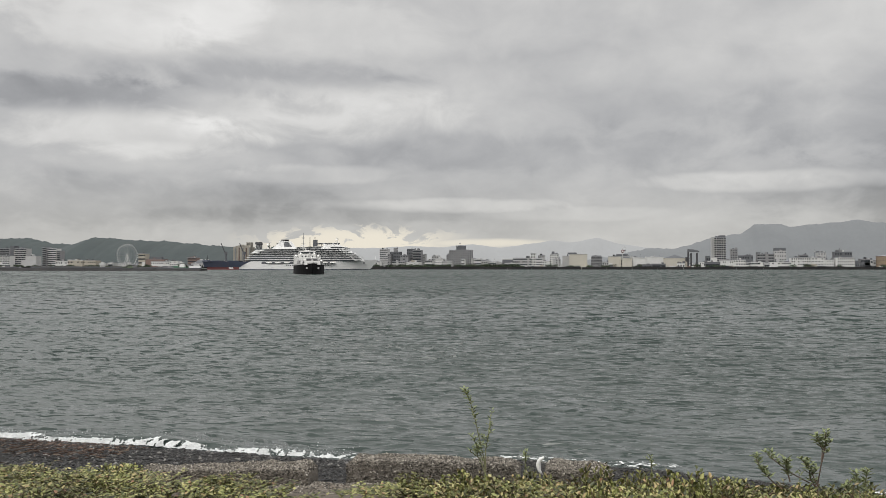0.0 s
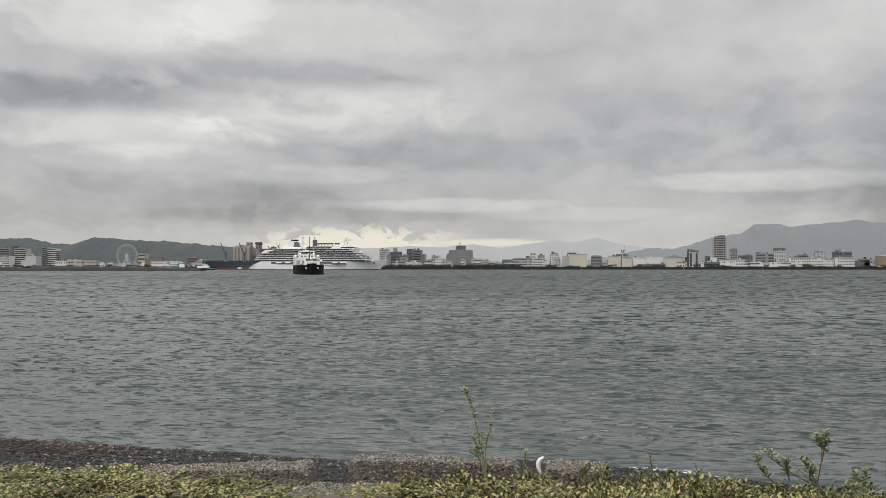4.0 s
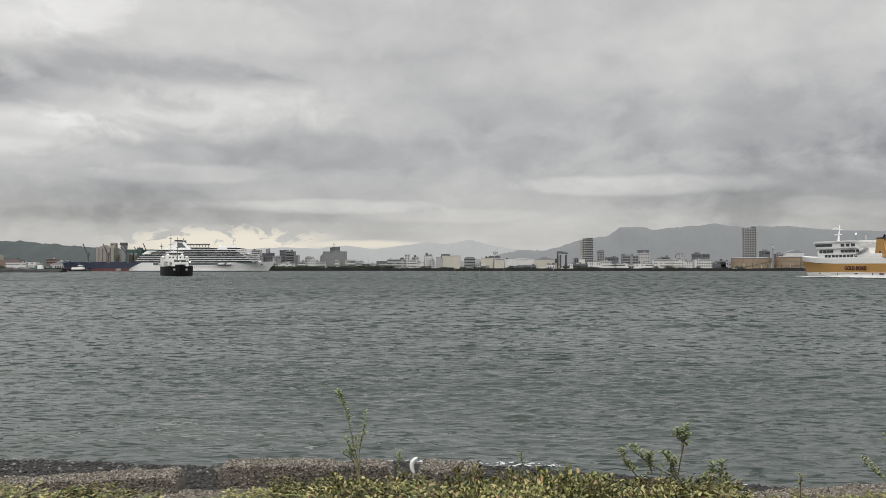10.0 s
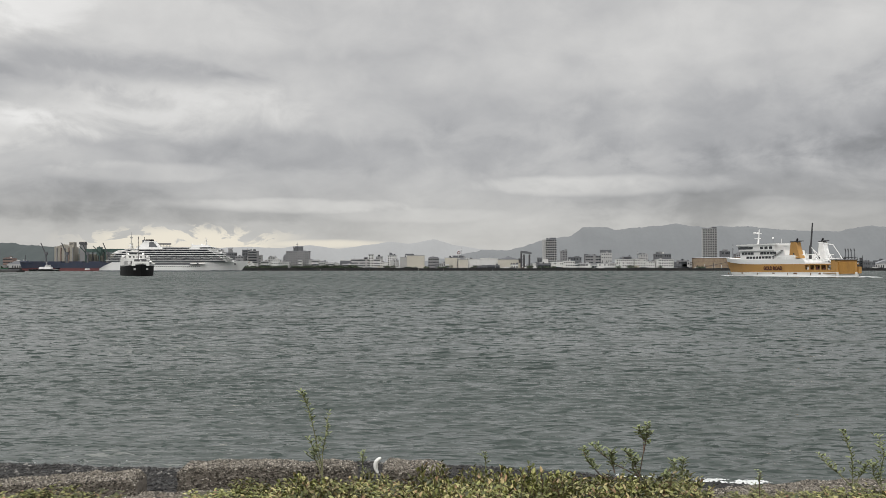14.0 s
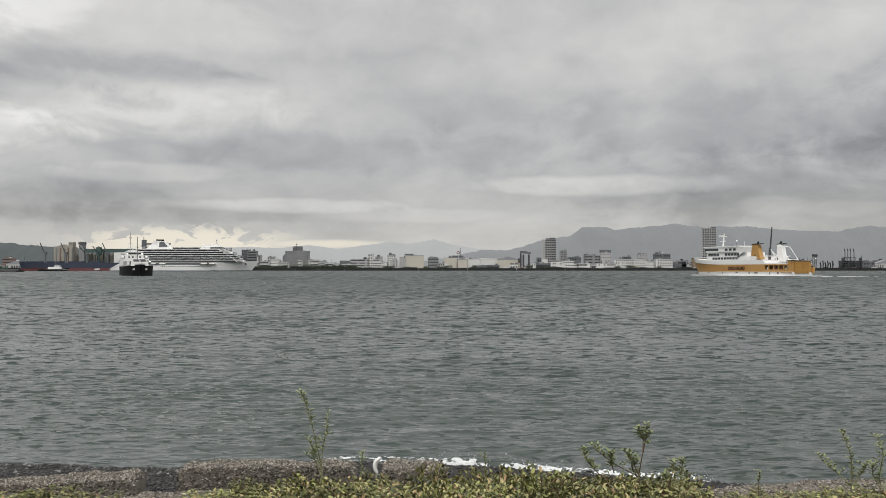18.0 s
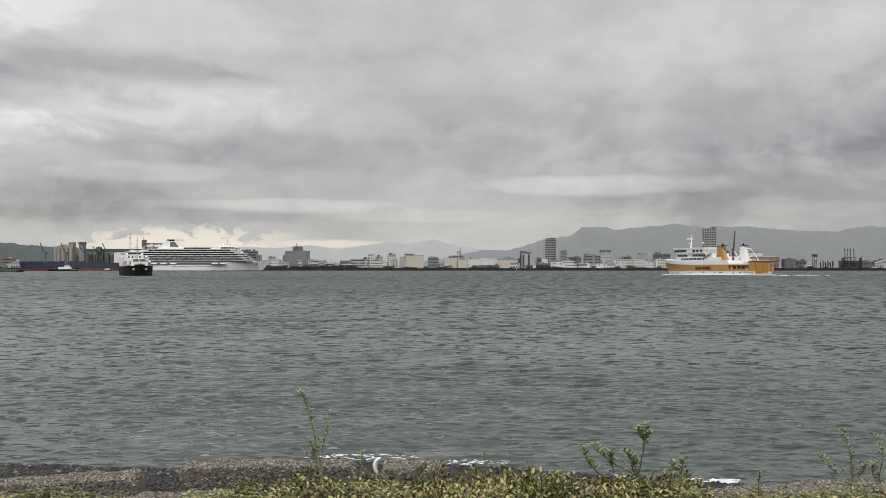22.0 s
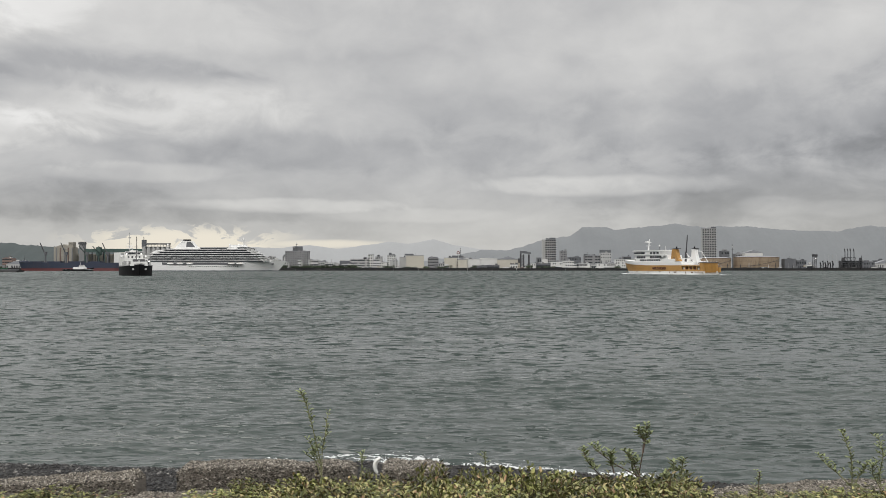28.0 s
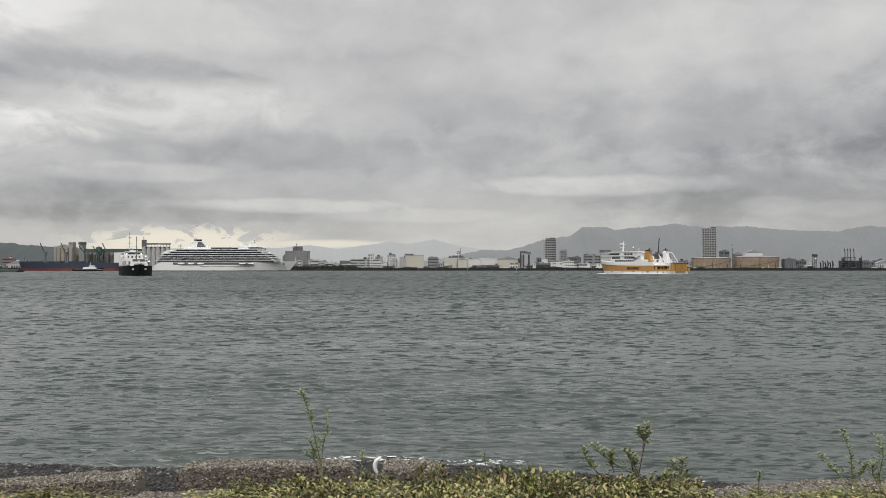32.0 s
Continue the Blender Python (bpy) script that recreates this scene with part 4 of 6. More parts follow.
    for a, b in (((-30, -4, 7.5), (-25, -4, 13)), ((-30, 4, 7.5), (-25, 4, 13)), ((-20, 0, 7.5), (-24.5, 0, 12)), ((-30, 2, 8), (-22, 2, 14)), ((-36, -4, 7.5), (-31, -2, 15)), ((-36, 4, 7.5), (-31, 2, 15)), ((-31, -2, 15), (-24, 0, 16)), ((-33, -5, 9.4), (-33, 5, 9.4)), ((-22, -5, 7.5), (-22, -5, 11.5)), ((-22, 5, 7.5), (-22, 5, 11.5)), ((-28, -5, 11), (-19, -5, 11)), ((-28, 5, 11), (-19, 5, 11))):
        gear.rod(a, b, 0.17, n=6)
    part("derrick_frame", gear, SHIP_WHITE, s)
    rail = Shape()
    for side in (-1, 1):
        for x in range(-40, 0, 3):
            rail.rod((x, side * 6.6, 7.6 if x < -18 else 9), (x, side * 6.6, 9.0 if x < -18 else 10.3), 0.09, n=5)
        rail.rod((-40, side * 6.6, 9.0), (-18, side * 6.6, 9.0), 0.09, n=5)
        rail.rod((-18, side * 6.6, 10.3), (-1, side * 6.6, 10.3), 0.09, n=5)
    part("railing", rail, SHIP_WHITE, s)
    for x in (-2.5, -5.5):
        for side in (-1, 1):
            part("life_raft", Shape().rod((x, side * 5.8, 11.7), (x + 1.6, side * 5.8, 11.7), 0.5), SHIP_WHITE, s)
    ink = material("letter_paint", (0.075, 0.018, 0.014), 0.6)
    lettering("GOLD ROAD", 2.3, ink, s, Matrix.Translation((-2.0, 7.2, 4.0)) @ Euler((radians(90), 0, radians(180))).to_matrix().to_4x4())
    lettering("GOLD ROAD", 2.3, ink, s, Matrix.Translation((-2.0, -7.2, 4.0)) @ Euler((radians(90), 0, 0)).to_matrix().to_4x4())
    foam = Shape()
    for i in range(28):
        x = 43 - i * 3.4
        for side in (-1, 1):
            w = 0.5 + 0.9 * random.random()
            foam.ball((x, side * (min(6.9, 0.4 + i * 1.5) + 0.5), 0.05), 2.2, w, 0.18 + 0.22 * random.random(), 7, 4)
    for i in range(26):
        foam.ball((-43 - i * 1.6 + random.uniform(-1, 1), random.uniform(-1, 1) * 4.5, -0.05), 0.9 + random.random(), 0.7, 0.18 - i * 0.003, 7, 4)
    part("wake", foam, FOAM, s, "white bow wave and wake")
    # the drawing above, a little longer, with a lower hull
    for o in s.children_recursive:
        if not o.name.startswith("lettering"):
            for v in o.data.vertices:
                x, y, z = v.co
                v.co = (x * 1.05, y, z * 0.83 if z < 7.2 else 5.98 + (z - 7.2) * 1.13)
    return s


def black_tanker():
    s = thing("tanker", pose(0, 0, 0), "black-hulled coaster with white deckhouse aft, seen from the bow", "ship")
    rings = hull_rings(78, 16.0, 5.0, 3.0, sheer=1.0, flare=0.15, stern_full=0.9)
    part("hull", Shape().loft([[(x, y, z) for x, y, z in r] for r in rings]), BLACK, s)
    rail = Shape()
    tops = [(r[4], r[5]) for r in rings]
    for a, b in zip(tops, tops[1:]):
        for k in (0, 1):
            p, q = Vector(a[k]), Vector(b[k])
            rail.add([p, q, q + Vector((0, 0, 0.55)), p + Vector((0, 0, 0.55))], [(0, 1, 2, 3)])
            rail.add([p + Vector((0, 0.1, 0)), q + Vector((0, 0.1, 0)), q + Vector((0, 0.1, 0.55)), p + Vector((0, 0.1, 0.55))], [(3, 2, 1, 0)])
    part("bulwark", rail, PALE, s, "pale grey bulwark round the deck")
    part("anchor_port", Shape().box(36.0, 36.6, 2.6, 3.6, 3.0, 4.0), PALE, s)
    part("anchor_starboard", Shape().box(36.0, 36.6, -3.6, -2.6, 3.0, 4.0), PALE, s)
    part("trunk_deck", Shape().box(-20, 24, -5, 5, 5, 7.0), PALE, s)
    for x in (-14, -6, 2, 10, 18):
        part("hatch", Shape().rod((x, -2.5, 7), (x, -2.5, 7.9), 1.1).rod((x, 2.5, 7), (x, 2.5, 7.9), 1.1), WHITE, s)
    part("forecastle", Shape().box(26, 34, -4.4, 4.4, 5.2, 7.4, 0.3, 0.5), WHITE, s)
    part("windlass", Shape().rod((30, -3, 8), (30, 3, 8), 0.7), STEEL, s)
    part("deckhouse", Shape().box(-36, -22, -7.8, 7.8, 5, 9.6), WHITE, s)
    part("upper_deckhouse", Shape().box(-35, -23, -5.0, 5.0, 9.6, 11.4), WHITE, s)
    part("bridge", Shape().box(-34, -23.5, -5.0, 5.0, 11.4, 13.6, 0.2, 0.2), WHITE, s)
    part("bridge_window_band", Shape().box(-33.5, -23.2, -4.8, 4.8, 12.2, 13.1), DARK, s)
    part("bridge_wing", Shape().box(-30, -26, -7.6, 7.6, 11.2, 11.5), WHITE, s)
    for y in range(-6, 6, 2):
        part("window", Shape().box(-22.2, -21.9, y + 0.4, y + 1.3, 7.2, 8.2), DARK, s)
    for y in (-3, -1, 1, 3):
        part("window", Shape().box(-23.2, -22.9, y - 0.45, y + 0.45, 10.0, 10.9), DARK, s)
    for x in (-12, 4, 16):
        part("deck_pipe", Shape().rod((x, -6.5, 7.6), (x, 6.5, 7.6), 0.25, n=6).rod((x, -6.5, 5), (x, -6.5, 7.6), 0.25, n=6).rod((x, 6.5, 5), (x, 6.5, 7.6), 0.25, n=6), PALE, s)
    part("cargo_crane", Shape().rod((6, 0, 7), (6, 0, 12), 0.45).rod((6, 0, 12), (-8, 1, 14), 0.25, 0.15), WHITE, s)
    part("funnel", Shape().box(-39, -35, -2.2, 2.2, 8, 14.5, 0.4, 0.3), SHIP_WHITE, s)
    part("main_mast", Shape().rod((-28, -2.2, 13.5), (-28, -2.2, 24.8), 0.26, 0.16).box(-28.2, -27.8, -3.4, -1.0, 18, 18.25).box(-28.2, -27.8, -3.0, -1.4, 21.4, 21.9), PALE, s)
    part("fore_mast", Shape().rod((28, -1, 7), (28, -1, 20.5), 0.22, 0.14).box(27.8, 28.2, -2, 0, 15, 15.2), STEEL, s)
    part("radar_platform", Shape().box(-28.6, -26.8, -4.0, -0.4, 15.4, 15.7).rod((-27.6, -0.8, 13.5), (-27.6, -0.8, 15.4), 0.3, n=6), WHITE, s)
    part("radar", Shape().box(-28.4, -27.6, -4.0, -0.4, 16.6, 17.1), SHIP_WHITE, s)
    r = random.Random(3)
    for k in range(26):
        x, y, q = r.uniform(-18, 30), r.uniform(-6.4, 6.4), r.uniform(0.4, 1.1)
        part("deck_fitting", Shape().box(x, x + q, y, y + q, 5.2, 7.2 + r.uniform(0.3, 1.8), 0.1, 0.1), r.choice((WHITE, PALE, SHIP_WHITE, STEEL)), s)
    for side in (-1, 1):
        part("lifeboat", Shape().ball((-26, side * 6.6, 10.6), 2.6, 0.9, 0.8, 10, 6), SHIP_WHITE, s, smooth=True)
        for x in (-33, -29, -25, -21.9):
            part("stanchion", Shape().rod((x, side * 7.7, 9.6), (x, side * 7.7, 10.8), 0.08, n=5), WHITE, s)
    for x, y, z in ((-22.6, -4.0, 12.3), (-22.6, 4.0, 12.3), (24.0, 5.5, 7.6), (-21.5, 2.0, 9.0)):
        part("deck_light", Shape().ball((x, y, z), 0.42, 0.42, 0.42), GLOW, s, "lit white deck lamp")
    return s


def bulk_carrier():
    s = thing("bulk_carrier", pose(-608, 1520, 0, 0, 0, 180), "dark blue and red bulk carrier moored with deck cranes", "ship")
    rings = hull_rings(176, 26, 13.5, 6, sheer=2.5, flare=0.3)
    part("hull", Shape().loft(rings), NAVY, s)
    part("lower_hull", Shape().loft([[(x, y * 1.01, min(z, 4.4)) for x, y, z in r[:3] + r[-3:]] for r in rings]), RED, s, "faded red paint below the load line")
    part("forecastle", Shape().box(74, 84, -5, 5, 14, 17.0, 1, 1), NAVY, s)
    part("fore_mast", Shape().rod((78, 0, 16), (78, 0, 26), 0.5, 0.3), STEEL, s)
    for x in (44, 10, -24, -58):
        c = part("deck_crane", Shape().rod((x, 0, 13), (x, 0, 28), 1.5, 1.3), SLATE, s)
        part("jib", Shape().rod((x + 1, -1, 28), (x + 9, -1, 46), 0.55, 0.4, 6).rod((x + 1, 1, 28), (x + 9, 1, 46), 0.55, 0.4, 6), STEEL, c)
        part("cab", Shape().box(x - 2, x + 2, -2, 2, 26, 31), SLATE, c)
    for x in (-40, -7, 27, 60):
        part("hatch_cover", Shape().box(x - 11, x + 11, -8, 8, 13.4, 15.6), NAVY, s)
    part("deckhouse", Shape().box(-84, -72, -11, 11, 13, 30), WHITE, s)
    return s


def pilot_boat():
    s = thing("pilot_boat", pose(0, 0, 0), "small harbour boat with dark hull and white cabin", "boat")
    rings = hull_rings(46, 9, 3.0, 2, n=14, sheer=2.2)
    part("hull", Shape().loft(rings), BLACK, s)
    part("rubbing_strake", Shape().loft([[(x, y * 1.03, min(max(z, 1.9), 2.5)) for x, y, z in r[1:4] + r[-4:-1]] for r in rings]), WHITE, s)
    part("cabin", Shape().box(-8, 11, -3.4, 3.4, 2.8, 6.2, 0.8, 0.3), SHIP_WHITE, s)
    part("wheelhouse", Shape().box(1, 9, -2.6, 2.6, 6.2, 9.2, 0.6, 0.3), SHIP_WHITE, s)
    part("wheelhouse_windows", Shape().box(1.4, 8.9, -2.62, 2.62, 7.2, 8.4), DARK, s)
    part("mast", Shape().rod((3, 0, 9), (2.5, 0, 13), 0.2), SHIP_WHITE, s)
    part("tow_post", Shape().rod((-10, 0, 2), (-10, 0, 4.5), 0.4), STEEL, s)
    return s


def launch(place):
    s = thing("launch", place, "small white and red launch on the harbour", "boat")
    part("hull", Shape().loft(hull_rings(17, 4.4, 1.6, 1, n=10, sheer=0.8)), RED, s)
    part("cabin", Shape().box(-4, 3, -1.7, 1.7, 1.5, 4.0, 0.4, 0.2), SHIP_WHITE, s)
    part("windows", Shape().box(-3, 2.9, -1.72, 1.72, 2.6, 3.4), DARK, s)
    return s


FOAM = material("foam", (0.72, 0.74, 0.74), 0.8, 0, 0.35, 3.0, 0.8)
GLOW = material("deck_lamp", (0.9, 0.9, 0.85), 0.4)
GLOW.node_tree.nodes["Principled BSDF"].inputs["Emission Color"].default_value = (1, 0.97, 0.9, 1)
GLOW.node_tree.nodes["Principled BSDF"].inputs["Emission Strength"].default_value = 1.6
CRUISE, FERRY, TANKER, PILOT, LAUNCH = cruise_ship(), gold_ferry(), black_tanker(), pilot_boat(), launch(pose(0, 0, 0))
bulk_carrier()


TANKWALL = material("rusty_tank", (0.30, 0.235, 0.165), 0.85, 0, 0.2, 0.12, 0, 0.7, (0.17, 0.11, 0.07))
PLANT = material("plant_steel", (0.10, 0.107, 0.115), 0.7, 0, 0.25, 0.15)
GRAIN = material("grain_works", (0.33, 0.31, 0.27), 0.85, 0, 0.15, 0.1, 0, 0.5, (0.2, 0.18, 0.15))
GREEN_HULL = material("green_hull", (0.03, 0.12, 0.065), 0.5, 0, 0.2, 0.2)
# ---- harbour works: wheel, silos, gantry, tanks, chimneys ----


def ferris_wheel():
    x, y, zc, r = -964.05, 1750.0, 28.36, 21.0
    w = thing("ferris_wheel", pose(x, y, 1.6), "pale steel ferris wheel with round gondolas", "ferris wheel")
    h = zc - 1.6
    rim = Shape()
    for k in range(32):
        a, b = k * math.tau / 32, (k + 1) * math.tau / 32
        for rr in (r, r * 0.86):
            rim.rod((rr * math.cos(a), 0, h + rr * math.sin(a)), (rr * math.cos(b), 0, h + rr * math.sin(b)), 0.2, n=5)
    part("rim", rim, PALE, w)
    for k in range(16):
        a = k * math.tau / 16
        part("spoke", Shape().rod((0, 0, h), (r * math.cos(a), 0, h + r * math.sin(a)), 0.2, n=5), PALE, w)
    gondola = Shape().ball((0, 0, 0), 0.9, 0.9, 1.2, 8, 6).mesh("gondola", WALLWHITE, True)
    for k in range(32):
        a = k * math.tau / 32
        part("gondola", gondola, None, w).location = ((r + 1.6) * math.cos(a), 0, h + (r + 1.6) * math.sin(a))
    part("hub", Shape().rod((0, -2, h), (0, 2, h), 1.5), WALLWHITE, w)
    for sx2 in (-1, 1):
        for sy2 in (-1, 1):
            part("leg", Shape().rod((sx2 * 8, sy2 * 5, 0), (0, sy2 * 2, h), 0.7, 0.5, 6), WALLWHITE, w)
    part("platform", Shape().box(-9, 9, -5, 5, 0, 4.5), WALLWHITE, w)


def silo_row(name, x0, x1, top, y, n, mat, label, head=True):
    s = thing(name, pose((x0 + x1) / 2, y, 1.6), label, "silos")
    w, h = x1 - x0, top - 1.6
    d = w / n
    for k in range(n):
        part("silo", Shape().rod((-w / 2 + d * (k + 0.5), d / 2, 0), (-w / 2 + d * (k + 0.5), d / 2, h), d / 2 * 0.98, n=16), mat, s, smooth=False)
    part("top_slab", Shape().box(-w / 2, w / 2, 0, d, h, h + 1), mat, s)
    if head:
        part("gallery", Shape().box(-w / 2 + 4, w / 2, d * 0.3, d * 0.8, h + 4.5, h + 7), SLATE, s)
        for k in range(9):
            part("gallery_post", Shape().box(-w / 2 + 5 + k * (w - 7) / 8, -w / 2 + 5.7 + k * (w - 7) / 8, d * 0.4, d * 0.5, h + 1, h + 4.5), SLATE, s)
        part("head_house", Shape().box(-w / 2, -w / 2 + 7, d * 0.2, d * 0.9, h + 1, h + 13), SLATE, s)
        part("vent", Shape().rod((-w / 2 + 3, d * 0.5, h + 13), (-w / 2 + 3, d * 0.5, h + 18), 0.5), STEEL, s)
    return s


def grain_works():
    y = 1660.0
    g = thing("grain_elevator", pose(-697.4, y, 1.6), "beige grain elevator with tall bins and conveyor gallery", "grain elevator")
    px = lambda p: (p - 95) * y / 1640
    pz = lambda p: 2.2 + (475 - p) * y / 1640
    part("shed", Shape().prism([(px(95), 0), (px(128), 0), (px(128), pz(437)), (px(112), pz(432)), (px(95), pz(437))], 0, 25), GRAIN, g)
    for k, p in enumerate((99, 106, 113, 120, 127)):
        part("buttress", Shape().box(px(p), px(p) + 1.6, -1.2, 0, 0, pz(438)), BROWN if k % 2 else GREY, g)
    part("bin_tower", Shape().box(px(119), px(127.3), 5, 18, 0, pz(428)), GRAIN, g)
    for k in range(3):
        part("tower_window", Shape().box(px(121 + 2 * k), px(122 + 2 * k), 4.7, 5, pz(432), pz(430)), DARK, g)
    part("lift_tower", Shape().box(px(138), px(147), 5, 14, 0, pz(430)), GREY, g)
    part("lift_head", Shape().box(px(136), px(148), 4, 15, pz(432), pz(427.5), 1, 1), STEEL, g)
    part("conveyor_gallery", Shape().box(px(138), px(252), 6, 12, pz(446), pz(440)), GREEN, g, "long dark green conveyor gallery")
    for p in range(150, 252, 10):
        part("gallery_leg", Shape().rod((px(p), 7, 0), (px(p), 7, pz(446)), 0.8, n=6).rod((px(p) + 1, 11, 0), (px(p), 9, pz(446)), 0.6, n=6), STEEL, g)
    for p in range(129, 202, 8):
        part("bin", Shape().rod((px(p + 4), 24, 0), (px(p + 4), 24, pz(449)), 3.9, n=14), GRAIN, g)
    for p in (154, 178, 188):
        c = part("ship_loader", Shape().rod((px(p), -8, 0), (px(p), -8, pz(446)), 1.2, n=8), GREEN, g)
        part("boom", Shape().rod((px(p), -8, pz(448)), (px(p) - 6, -22, pz(436)), 0.7, n=6), GREEN, c)
    part("dust_tower", Shape().box(px(172), px(180), -6, 2, pz(452), pz(437)), GREEN, g)


def gantry():
    y = 1742.0
    g = thing("gantry_crane", pose(144.46, y, 1.6), "dark steel portal unloader on the quay", "crane")
    u = y / 1640
    part("leg", Shape().box(0.5 * u, 3 * u, 0, 8, 0, 29 * u), STEEL, g)
    part("leg", Shape().box(5.5 * u, 8 * u, 0, 8, 0, 27 * u), STEEL, g)
    part("leg", Shape().box(15 * u, 17.6 * u, 0, 8, 0, 27 * u), STEEL, g)
    for k in range(5):
        part("cross_brace", Shape().rod((3 * u, 0.5, (2 + 5 * k) * u), (6 * u, 0.5, (6 + 5 * k) * u), 0.4, n=5), STEEL, g)
    part("beam", Shape().prism([(0, 29.5 * u), (20 * u, 28 * u), (20 * u, 30.5 * u), (10 * u, 33 * u), (1 * u, 33.5 * u)], 0, 8), SLATE, g)
    part("hopper", Shape().box(-3 * u, 0, 0, 8, 12 * u, 20 * u), STEEL, g)
    part("machine_room", Shape().box(3 * u, 9 * u, 1, 7, 30 * u, 33 * u), STEEL, g)


def tank(x0, x1, top, y, label):
    r = (x1 - x0) / 2
    t = thing("storage_tank", pose((x0 + x1) / 2, y + r, 1.6), label, "tank")
    h = top - 1.6
    n = 48
    part("shell", Shape().rod((0, 0, 0), (0, 0, h), r, n=n), TANKWALL, t)
    part("roof", Shape().rod((0, 0, h), (0, 0, h + 1.6), r * 1.005, r * 0.75, n), ROOFGREY, t)
    for z in (h * 0.33, h * 0.66, h - 0.9):
        part("wind_girder", Shape().rod((0, 0, z), (0, 0, z + 0.5), r + 0.35, n=n), BROWN, t)
    for k in range(13):
        a = math.radians(-170 + k * 13.3)
        part("stair_flight", Shape().rod((r * 1.01 * math.cos(a), r * 1.01 * math.sin(a), h * k / 13), (r * 1.01 * math.cos(a + 0.23), r * 1.01 * math.sin(a + 0.23), h * (k + 1) / 13), 0.35, n=5), STEEL, t)
    for k in range(6):
        a = math.radians(-150 + k * 24)
        part("pipe", Shape().rod((r * 1.02 * math.cos(a), r * 1.02 * math.sin(a), 0), (r * 1.02 * math.cos(a), r * 1.02 * math.sin(a), h * (0.4 + 0.1 * (k % 3))), 0.5, n=6), WALLWHITE if k % 2 else STEEL, t)
    return t


def chimney_plant():
    y = 1715.0
    p = thing("jetty_plant", pose(737.24, y, 1.0), "dark steel process plant with four thin stacks", "plant")
    u = y / 1640
    for k, a in enumerate((9, 14, 19, 25)):
        c = part("stack", Shape().rod((a * u, 6, 0), (a * u, 6, (33 - k * 0.3) * u), 0.9, 0.75), PLANT, p)
        part("stack_tip", Shape().rod((a * u, 6, 33 * u), (a * u - 1.2, 6, 38.2 * u), 1.15, 0.9), STEEL, c)
        part("stack_collar", Shape().box(a * u - 1.8, a * u + 1.8, 4.5, 7.5, 22 * u, 23.2 * u), STEEL, c)
        part("stack_ladder", Shape().rod((a * u + 1.2, 5, 17 * u), (a * u + 2.6, 5, 22 * u), 0.5, 0.3, 5), STEEL, c)
    for a in (0, 6, 12, 18, 24, 30, 36):
        part("column", Shape().box(a * u, a * u + 0.8, 0, 12, 0, (16 + 6 * (a in (6, 36))) * u), STEEL, p)
    for z in (5, 9, 13, 16):
        part("platform", Shape().box(-1, 38 * u, 0, 12, z * u, z * u + 0.7), PLANT, p)
        part("rail", Shape().box(-1, 38 * u, -0.1, 0.0, z * u + 1.5, z * u + 1.7), PLANT, p)
    for k in range(9):
        part("vessel", Shape().rod((3 + k * 4.2 * u, 5, (0, 5, 9)[k % 3] * u), (3 + k * 4.2 * u, 5, (9 + 3 * (k % 3)) * u), 1.5), (GREY, PLANT, STEEL)[k % 3], p)
    for k in range(10):
        part("brace", Shape().rod((k * 3.7 * u, -0.2, 0), ((k * 3.7 + 3.4) * u, -0.2, 5 * u), 0.35, n=5), STEEL, p)
    for a, h in ((2, 24), (33, 21), (37, 26)):
        part("derrick", Shape().rod((a * u, 4, 15 * u), (a * u + 1.0, 4, h * u), 0.9, 0.5, 6), STEEL, p)


def loading_arms():
    y = 1712.0
    u = y / 1640
    t = thing("loading_tower", pose(684.8, y, 1.0), "slim dark loading tower with a lit lamp", "tower")
    for a, b in ((0.5, 1), (4.5, 1), (0.5, 7), (4.5, 7)):
        part("column", Shape().rod((a * u, b, 0), (a * u + 1, b, 28 * u), 0.6, 0.5, 6), STEEL, t)
    for k in range(7):
        part("brace", Shape().rod((0.5 * u, 1, 4 * k * u), (4.8 * u, 1, (4 * k + 4) * u), 0.4, n=5), STEEL, t)
    part("cabin", Shape().box(0, 7 * u, 0, 8, 24 * u, 28 * u), STEEL, t)
    part("lamp", Shape().ball((3.5 * u, -0.5, 20 * u), 0.8, 0.8, 0.8), GLOW, t, "lit lamp")
    for k in range(6):
        a = thing("marine_loader", pose(698.37 + k * 4.3 * u, y, 1.0), "black jointed ship loader standing on the jetty", "loader", "loaders on the jetty")
        hgt = (15 if k % 2 else 12) * u
        part("post", Shape().rod((0, 2, 0), (0, 2, hgt), 1.1, 0.8), BLACK, a)
        part("arm", Shape().rod((0, 2, hgt), (1.6 * u, 2, hgt * 0.55), 0.6), BLACK, a)
        part("counterweight", Shape().box(-1.4, 0.4, 1, 3, hgt - 1, hgt + 1.6), BLACK, a)
    b = thing("jetty", pose(744.81, 1702, 0), "dark low jetty with piles", "jetty")
    part("deck", Shape().box(-95, 110, 0, 9, 2.2, 3.6), QUAY, b)
    for k in range(30):
        part("pile", Shape().rod((-93 + k * 7, 0.5, -5), (-93 + k * 7, 0.5, 2.2), 0.6, n=6), STEEL, b)
    for k in range(4):
        l = thing("lamp_mast", pose(708.98 + k * 7, 1720, 1.6), "thin pale lamp mast", "lamp mast")
        part("pole", Shape().rod((0, 0, 0), (0, 0, 27), 0.25, 0.15, 6), PALE, l)
        part("head", Shape().box(-0.8, 0.8, -0.4, 0.4, 26.8, 27.4), PALE, l)


